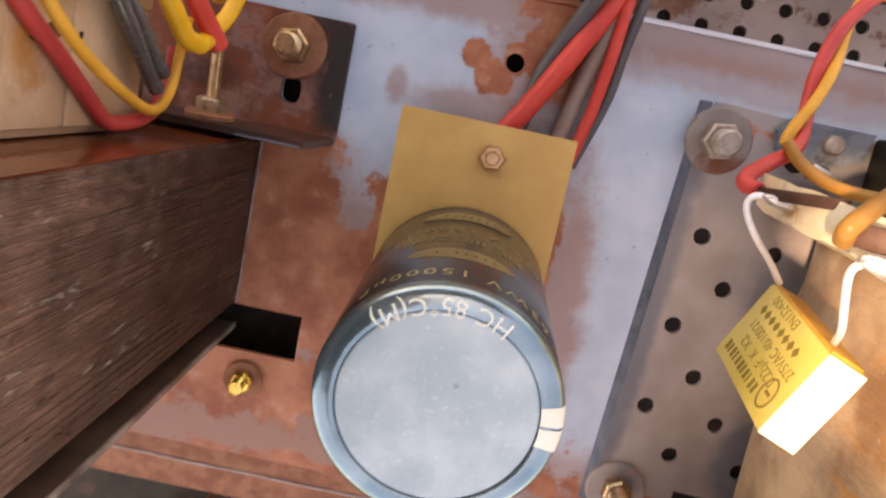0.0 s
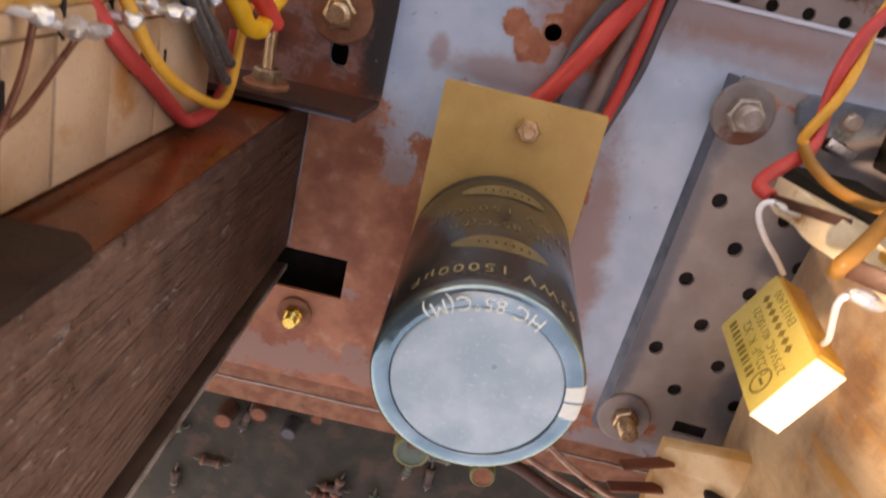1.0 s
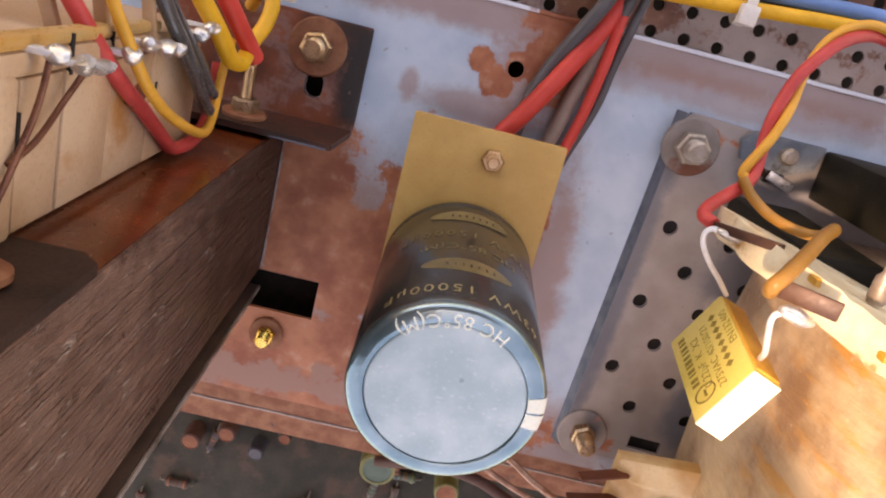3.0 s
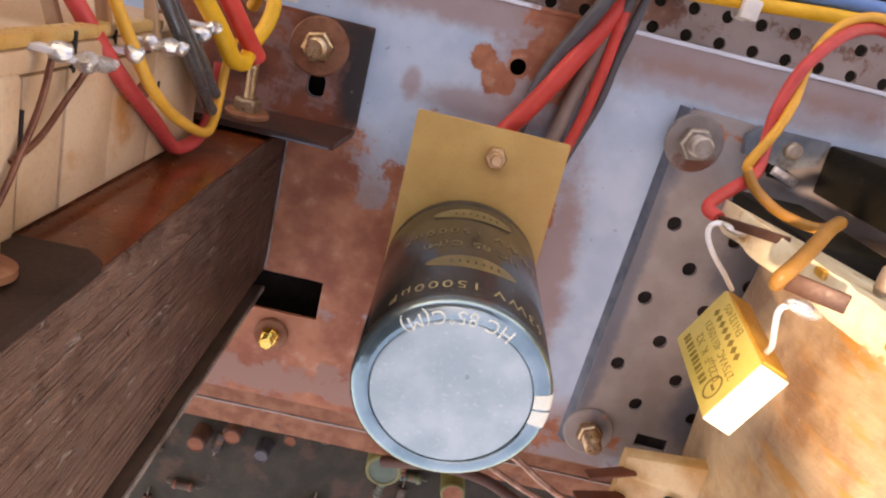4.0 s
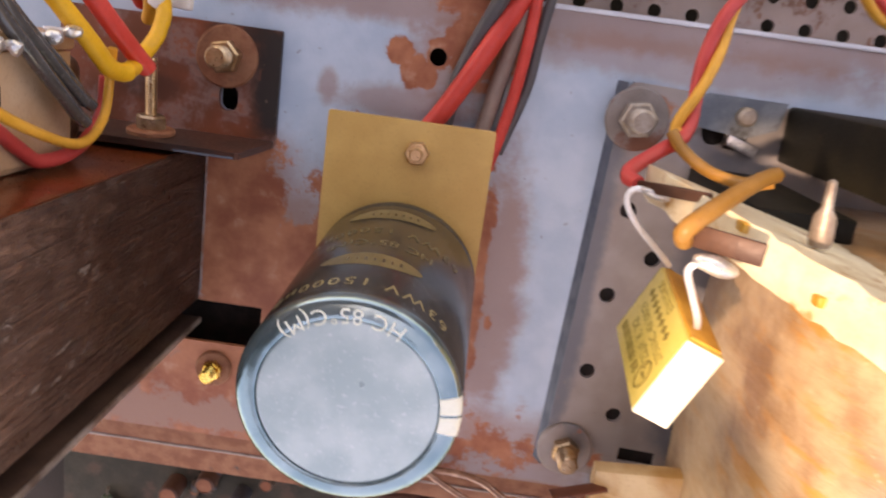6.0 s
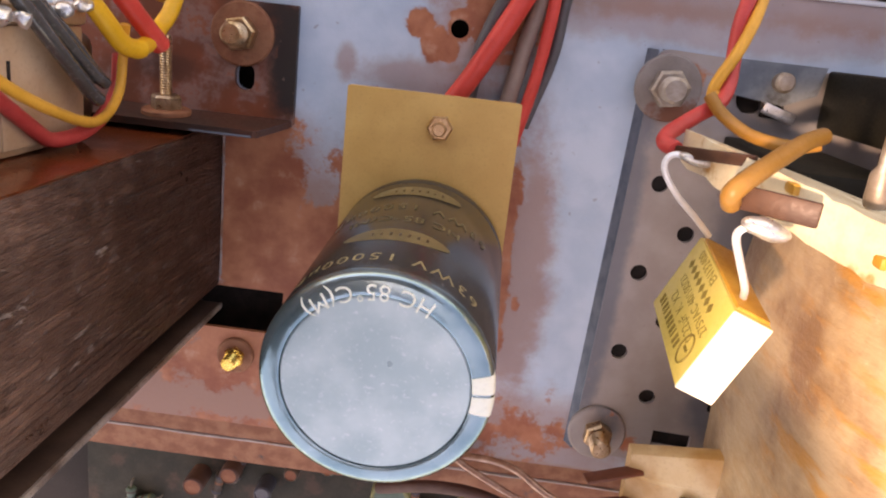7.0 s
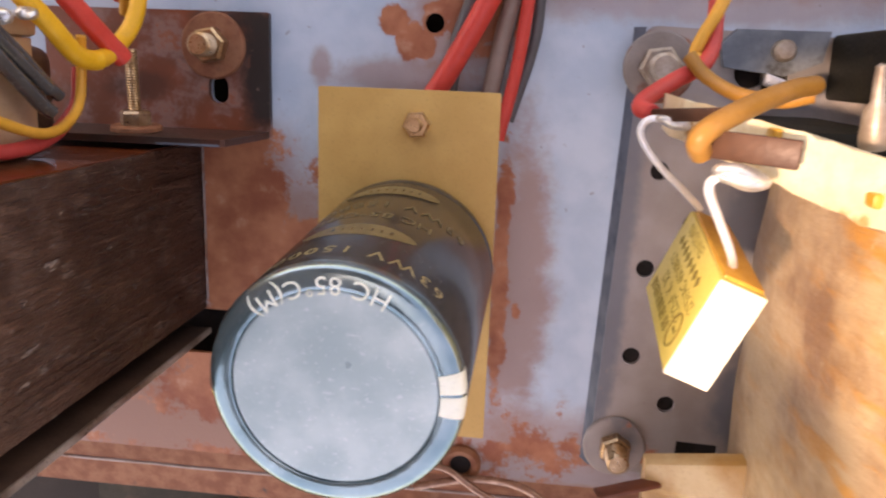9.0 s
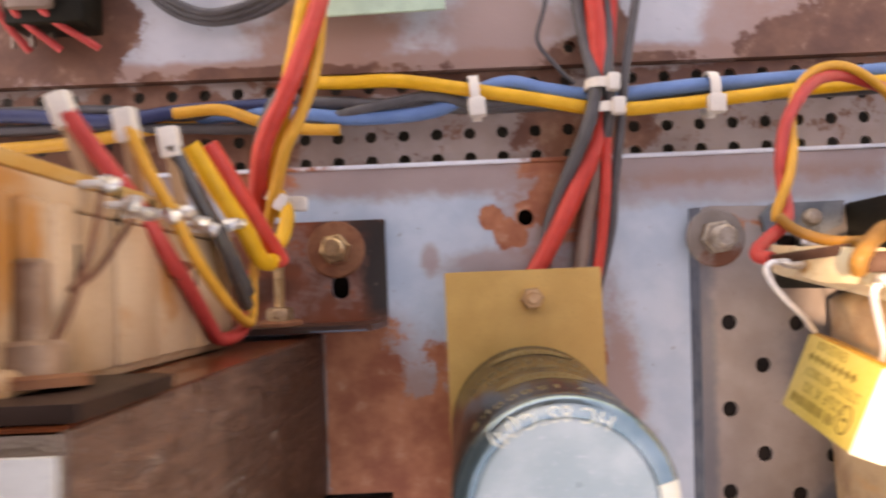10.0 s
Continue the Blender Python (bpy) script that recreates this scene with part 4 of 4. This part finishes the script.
def cable_tie(x, y, z, ry, rz, turn, label):
    ob = root("cable_tie", (x, y, z), label, "cable tie", "cable ties", turn)
    bm = bmesh.new()
    ring = [(0, ry * math.cos(t), rz * math.sin(t)) for t in [2 * math.pi * k / 28 for k in range(29)]]
    for (x0, y0, z0), (x1, y1, z1) in zip(ring, ring[1:]):
        k = 1.14
        vs = [bm.verts.new(p) for p in ((-1.2, y0, z0), (1.2, y0, z0), (1.2, y1, z1), (-1.2, y1, z1), (-1.2, y0 * k, z0 * k), (1.2, y0 * k, z0 * k), (1.2, y1 * k, z1 * k), (-1.2, y1 * k, z1 * k))]
        for f in ((0, 1, 2, 3), (7, 6, 5, 4), (0, 3, 7, 4), (1, 5, 6, 2)):
            bm.faces.new([vs[i] for i in f])
    bmesh.ops.remove_doubles(bm, verts=bm.verts, dist=0.01)
    part("band", bm, white_nylon, ob)
    part("head", box(bmesh.new(), (-2.1, -ry * 1.1, rz * 0.75), (2.1, -ry * 0.2, rz * 0.75 + 3.2), 0.5), white_nylon, ob)
    return ob


cable_tie(-9, 80.7, 3.5, 5.2, 4.6, 4, "white nylon tie round the harness")
cable_tie(51, 79.0, 4.2, 5.2, 4.6, -3, "white nylon tie round the harness")
cable_tie(23.4, 75.5, 6.6, 3.5, 5.2, 88, "white nylon tie round crossing wires")
cable_tie(22.4, 81.5, 7.2, 3.4, 5.0, 84, "white nylon tie round crossing wires")

# twisted pair to the terminal strip
def twisted(a, n, lift, r, ease=1):
    line = curve_points(a, 10)
    out = []
    for i, p in enumerate(line):
        way = (line[min(i + 1, len(line) - 1)] - line[max(i - 1, 0)]).normalized()
        s = way.cross(Vector((0.3, 0.2, 1))).normalized()
        u = way.cross(s)
        t = 2 * math.pi * n * i / len(line) + lift
        out.append(p + (s * math.cos(t) + u * math.sin(t)) * r * min(1.0, i / ease))
    return out


PAIR = [(41.3, 36.6, 51.3), (46.5, 39.8, 45.5), (51.2, 43.4, 40.5), (53.2, 49.5, 38), (55, 58, 36), (58, 67, 33), (64, 75, 30), (73, 78, 26), (84, 75, 22), (96, 70, 16), (120, 66, 8)]
wire("wire", twisted([(42.4, 35.4, 54.6)] + PAIR, 2.75, 0.3 * math.pi, 1.0, 40), 1.35, dull_red_pvc, "red wire of a twisted pair to the terminal strip", "twisted pair", per=0)
wire("wire", twisted(PAIR[2:], 2.0, 0.8 * math.pi, 1.3), 1.05, orange_pvc, "yellow wire of a twisted pair to the terminal strip", "twisted pair", per=0)
wire("wire", [(48.5, 44, 45), (51, 41, 47), (55, 38.6, 51), (60, 38, 55), (64, 39, 56)], 1.1, varnish_wire, "brown sleeved wire at the terminal strip")
wire("wire", [(44.2, 32.6, 81.0), (43.4, 34.2, 83.0), (45.5, 36.0, 81.5), (52, 38.2, 73), (59, 39.8, 63), (63.7, 40.4, 57)], 1.35, varnish_wire, "brown sleeved wire bent over the terminal strip")

# wires of the left transformer
L = "wires of the left transformer"
wire("wire", [(-71.5, 59.5, 90), (-67.5, 53.5, 89.3), (-63.6, 47.5, 88), (-61.4, 41, 82.5), (-61, 34, 71), (-61, 27.4, 60.2), (-60.8, 25.0, 56), (-59.8, 24.8, 52.5), (-59.6, 25.4, 46), (-60.2, 27.4, 38.5), (-61.6, 31.6, 30.5), (-62, 38, 28.5)], 1.3, dull_red_pvc, "dusty red wire looping down the bobbin", L)
wire("wire", [(-65.2, 58.5, 83.8), (-62.4, 52, 84.4), (-59.2, 45.8, 84), (-57.6, 40.3, 80.5), (-57, 35, 72), (-57, 30, 59), (-57.2, 27.6, 50), (-58, 27.4, 43.5), (-59.2, 28.8, 37), (-60.2, 31.8, 32), (-60.3, 37, 30.5), (-59, 44, 32)], 0.95, orange_pvc, "orange-yellow wire looping down the bobbin", L)
wire("wire", [(-63.8, 58.5, 70), (-61, 51, 67), (-58.8, 43, 60), (-58.6, 36, 51), (-58.6, 32.2, 46), (-58.5, 30.8, 43.5)], 1.35, smoky_pvc, "smoky dark grey wire hanging beside the bobbin", L)
wire("wire", [(-64.5, 58, 66), (-61.4, 50, 62), (-59.2, 42, 54), (-58.8, 37.0, 47), (-58.6, 34.6, 43.5)], 1.25, smoky_pvc, "smoky dark grey wire hanging beside the bobbin", L)
wire("wire", [(-66.5, 62, 52), (-62.5, 54, 49), (-59, 46, 42), (-57.8, 41.0, 36.5), (-57.0, 39.7, 33), (-56.2, 39.8, 31)], 1.85, yellow_pvc, "thick yellow wire bent round at its end", L)
wire("wire", [(-66, 64, 42), (-61.5, 55, 38), (-57.8, 46, 30), (-56.1, 41.4, 24.8), (-55.7, 40.2, 23.4)], 2.0, red_pvc, "thick red wire ending at the stud", L)
wire("wire", [(-56.4, 39.8, 31.5), (-56.9, 40.6, 27), (-57.2, 43.4, 21), (-55.8, 47.2, 18.5), (-55.4, 52, 16.5), (-58, 57, 13)], 1.7, yellow_pvc, "yellow wire looping behind the red one", L)
TW = [(-44, 122, 10), (-46, 104, 18), (-48, 91, 22), (-51.5, 78, 24), (-57, 67, 21), (-60, 58, 15), (-62, 52, 8)]
wire("wire", twisted(TW, 0.55, 1.75 * math.pi, 2.7), 2.1, yellow_pvc, "thick yellow wire in a twisted bundle", L, per=0)
wire("wire", twisted(TW, 0.55, 1.2 * math.pi, 2.5), 2.2, red_pvc, "thick red wire in a twisted bundle", L, per=0)
wire("wire", twisted(TW, 0.55, 0.45 * math.pi, 2.9), 1.5, orange_pvc, "orange wire in a twisted bundle", L, per=0)
wire("wire", twisted(TW[3:], 0.5, 5.6, 3.4), 1.8, grey_pvc, "dark grey wire in a twisted bundle", L, per=0)
wire("wire", [(-66, 58, 64), (-61.8, 49, 59), (-59.6, 41, 50), (-59.2, 36, 44), (-59.0, 33.4, 40)], 1.2, smoky_pvc, "smoky dark grey wire hanging beside the bobbin", L)
wire("wire", [(-62, 25, 119), (-60.8, 29.5, 114.5), (-60.6, 36, 109.5), (-60.2, 41, 107), (-60, 46, 105.6)], 0.42, copper_wire, "dark red enamelled copper wire to a solder tag", L)
wire("wire", [(-61.2, 34, 111), (-60.6, 36.2, 106), (-60.8, 40, 99.5), (-60.3, 43.2, 96)], 0.42, copper_wire, "dark red enamelled copper wire to a solder tag", L)

# ---- things below the chassis edge ----
pcb = root("circuit_board", (-20, -110, -46), "dirty green circuit board crowded with small components", "circuit board")
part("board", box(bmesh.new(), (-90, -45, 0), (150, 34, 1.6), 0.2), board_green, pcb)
for k in range(7):
    part("post", box(bmesh.new(), (-85 + 38 * k, -40, -6), (-81 + 38 * k, -36, 0)), rust, pcb)


# ---- components on the circuit board ----
def resistor(at, turn, body_mat, bands, label):
    ob = root("resistor", at, label, "resistor", "board components", turn)
    part("body", lathe(bmesh.new(), [(0, -4.2), (1.3, -4.2), (1.8, -3.4), (1.8, -2.6), (1.45, -2.0), (1.45, 2.0), (1.8, 2.6), (1.8, 3.4), (1.3, 4.2), (0, 4.2)], 14, Matrix.Translation((0, 0, 2.0)) @ pose(0, 0, 0, 0, 90, 0)), body_mat, ob)
    for x, mat in zip((-2.9, -1.2, 0.4, 2.9), bands):
        r = 1.86 if abs(x) > 2 else 1.5
        part("band", lathe(bmesh.new(), [(r, -0.35), (r, 0.35)], 14, Matrix.Translation((x, 0, 2.0)) @ pose(0, 0, 0, 0, 90, 0)), mat, ob)
    for s in (-1, 1):
        part("lead", tube(bmesh.new(), [(s * 4.0, 0, 2.0), (s * 5.6, 0, 2.0), (s * 6.3, 0, 1.4), (s * 6.3, 0, -0.5)], 0.35, 6, 4), dull_lead, ob)
    return ob


def can(at, r, h, mat, top_mat, label, name="board_capacitor"):
    ob = root(name, at, label, "capacitor", "board components")
    part("body", lathe(bmesh.new(), [(0, 0), (r, 0), (r, h - 0.6), (r - 0.5, h), (r * 0.8, h)], 28), mat, ob)
    part("top", lathe(bmesh.new(), [(r * 0.8, h), (r * 0.78, h - 0.3), (0, h - 0.25)], 28), top_mat, ob)
    return ob


# tan, salmon and lilac bodies darkened to carry the same shade
tan = plastic("shaded_tan_resistor_body", (0.06, 0.036, 0.024), 0.6)
pinkish = plastic("shaded_salmon_component_body", (0.07, 0.027, 0.018), 0.6)
lilac = plastic("shaded_lilac_component_body", (0.035, 0.032, 0.042), 0.6)
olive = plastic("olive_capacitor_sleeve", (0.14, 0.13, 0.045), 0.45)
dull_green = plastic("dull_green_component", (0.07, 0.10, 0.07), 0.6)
BOARD_Z = -44.4
rng = random.Random(11)
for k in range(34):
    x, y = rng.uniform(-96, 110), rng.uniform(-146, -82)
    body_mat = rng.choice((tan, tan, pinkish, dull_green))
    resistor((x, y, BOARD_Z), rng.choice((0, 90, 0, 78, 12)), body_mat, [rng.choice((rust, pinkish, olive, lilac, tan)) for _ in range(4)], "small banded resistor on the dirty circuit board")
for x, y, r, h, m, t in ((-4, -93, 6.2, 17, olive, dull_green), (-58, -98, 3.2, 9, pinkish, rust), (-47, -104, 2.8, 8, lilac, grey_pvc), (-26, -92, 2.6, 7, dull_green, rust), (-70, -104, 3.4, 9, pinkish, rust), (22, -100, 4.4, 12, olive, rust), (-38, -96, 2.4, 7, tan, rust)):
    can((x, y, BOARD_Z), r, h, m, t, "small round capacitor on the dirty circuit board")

# ---- lower right: bobbin end and wires beside the winding ----
cream_stained = surface("brown_stained_cream_plastic", (0.40, 0.20, 0.06), (0.58, 0.41, 0.23), 0.32, 0, 55, 0.50, (0.24, 0.10, 0.025), 0.3)
be = root("bobbin_end", (72, -58, 0), "brown-stained cream bobbin end with a moulded slot", "bobbin")
bm = bmesh.new()
levels = []
for u in range(9):
    f = u / 8
    x, top, back = -20.5 + 26.5 * f, 29.5 + 15 * f, 25.0 + 10.5 * f
    w = 0.5 * noise.noise(Vector((u * 1.7, 3.1, 0.4)))
    levels.append([bm.verts.new(p) for p in ((x, -24, top - 3.5), (x, -24, top - 1.5), (x, -4 + w, top + 0.4), (x, 18.5 + 4 * f, top - 0.3 + w), (x, 20.0 + 5 * f, top + 1.0 + w), (x, back - 0.6, top + 0.6), (x, back, top - 0.4), (x, back, top - 3.0))])
for p, q in zip(levels, levels[1:]):
    for i in range(8):
        bm.faces.new((p[i], p[(i + 1) % 8], q[(i + 1) % 8], q[i]))
bm.faces.new(levels[0][::-1])
bm.faces.new(levels[-1])
part("body", bm, cream_stained, be)
part("foot", box(bmesh.new(), (-2, -22, 0.1), (10, 8, 36), 1.0), cream, be)
# slot as a near-black box, its shade put into the colour
part("slot", box(bmesh.new(), (-10.5, 17.8, 35.6), (-5.0, 19.2, 38.2), 0.3, pose(0, 0, 0, 0, 0, 0)), hole_shade, be, "dark moulded slot")
for p0, p1 in (((-18, 21.5, 31), (-30, 19.0, 33.5)), ((-18, 13.5, 31), (-31, 12.0, 33))):
    part("lug", box(bmesh.new(), (-1.9, -0.4, 0), (1.9, 0.4, (Vector(p1) - Vector(p0)).length), 0.25, up_to(p0, p1) @ pose(0, 0, 0, 0, 0, 90)), bracket_steel, be, "tarnished brown solder lug")
C = "wires below the capacitor"
wire("wire", [(62, -58, 20), (50, -60, 18), (38, -57, 14), (28, -54, 8), (16, -56, 3), (2, -60, 2.0)], 1.0, shiny_brown, "shiny brown enamelled wire beside the bobbin end", C)
wire("wire", [(62, -62, 20), (48, -64, 16), (32, -62, 10), (18, -58, 5), (8, -54, 2.0), (-4, -57, 1.5)], 0.9, shiny_brown, "shiny brown enamelled wire beside the bobbin end", C)
wire("wire", [(60, -72, 12), (40, -70, 10), (24, -66, 5), (10, -68, 0), (-6, -76, -8)], 1.7, pinkish, "dull red sleeved wire below the chassis edge", C)
gr = root("grommet", (13, -53.5, 0), "brown rubber grommet in the rusty chassis", "grommet")
part("ring", lathe(bmesh.new(), [(2.6, 0.05), (5.0, 0.05), (5.0, 1.2), (4.2, 2.2), (3.0, 2.0), (2.6, 1.2), (2.6, 0.05)], 28), rust, gr)
# near-black disc for the shade in the opening
part("hole", lathe(bmesh.new(), [(0, 0.1), (2.6, 0.1), (2.6, 0.4), (0, 0.4)], 20), hole_shade, gr)

# ---- far side ----
cn = root("connector_block", (-112, 112, -2), "black and cream connector block on the rusty sheet", "connector")
part("body", box(bmesh.new(), (-14, -9, 0), (6, 14, 12), 0.8), olive_core, cn)
part("cover", box(bmesh.new(), (-12, -6, 12), (-1, 12, 15), 0.6), brown_pvc, cn)
for x in (-16, -11, -6):
    part("pin", box(bmesh.new(), (x - 0.6, -12.5, 3), (x + 0.6, -8.6, 4), 0.2), zinc, cn)
for x, d in ((-128, 0), (-124, 4), (-117, 7)):
    wire("wire", [(x + 2, 128, 14), (x, 116, 13), (x + 1, 106, 10), (x + 5 + d, 98, 3)], 1.0, dull_red_pvc, "thin dusty red wire at the connector", "connector wires")
for k in range(3):
    wire("wire", [(-98, 124 + k * 2, 4), (-90, 110 + k * 1.6, 2 + k), (-78, 104.5 + k, 1 + k), (-64, 106 + k * 1.3, 2 + k), (-54, 112 + k * 2, 3), (-50, 124, 3)], 1.1, grey_pvc, "dark cable lying in a loop on the sheet", "looped cable")
tp = root("green_card", (-35, 112, -2), "pale green card edge at the far sheet", "card")
part("card", box(bmesh.new(), (-18, -8, 6), (19, 16, 7.4), 0.3, pose(0, 0, 0, 3, 2, 2)), plastic("pale_green_card", (0.42, 0.55, 0.40), 0.5), tp)
part("foot", box(bmesh.new(), (-3, 3, 0), (3, 8, 6.2), 0.3), white_nylon, tp)

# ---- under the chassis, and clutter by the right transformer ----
# added near-black sheet: gives the chassis slots their shade
tagged(part("slot_shade_sheet", box(bmesh.new(), (-150, -50, -16), (120, 60, -14)), hole_shade), "near-black sheet added under the chassis for the shade in its slots", "chassis", kind="structure")
sw = root("dusty_plate", (71, 47.5, 3), "dusty blue-grey flat plate beside the dark core", "plate")
part("plate", sheet(bmesh.new(), [(-8, -4.5), (4, -6), (11, -3), (12, 3.0), (-6, 3.0), (-9, 0)], [circle(3, -1, 1.5)], 0.1, 2.4), surface("dusty_blue_grey_steel", (0.10, 0.115, 0.13), (0.20, 0.21, 0.22), 0.6, 0.1, 120, 0.55, (0.07, 0.065, 0.06), 0.3), sw)
part("lug", box(bmesh.new(), (2.0, -7.5, 2.4), (9.5, -5.0, 3.2), 0.3, pose(0, 0, 0, 0, 0, -18)), solder, sw, "dusty tinned lug")
part("screw", lathe(bmesh.new(), [(0, 2.4), (2.2, 2.4), (2.2, 4.4), (1.6, 5.2), (0, 5.4)], 18, Matrix.Translation((3, -1, 0))), zinc, sw, "tarnished round screw head")

# nylon strap across the foot of the twisted bundle
cable_tie(-58.5, 55.6, 11.5, 3.2, 4.0, 60, "white nylon tie round the twisted bundle")
tl = root("cable_strap", (-58, 55, 10), "off-white nylon strap end beside the bracket bolt", "strap", turn=-4)
part("strap", box(bmesh.new(), (-6, -0.9, 0), (6.5, 0.9, 1.1), 0.3), white_nylon, tl)
part("head", box(bmesh.new(), (2.2, -1.8, -0.6), (6.6, 1.8, 2.2), 0.7), white_nylon, tl)
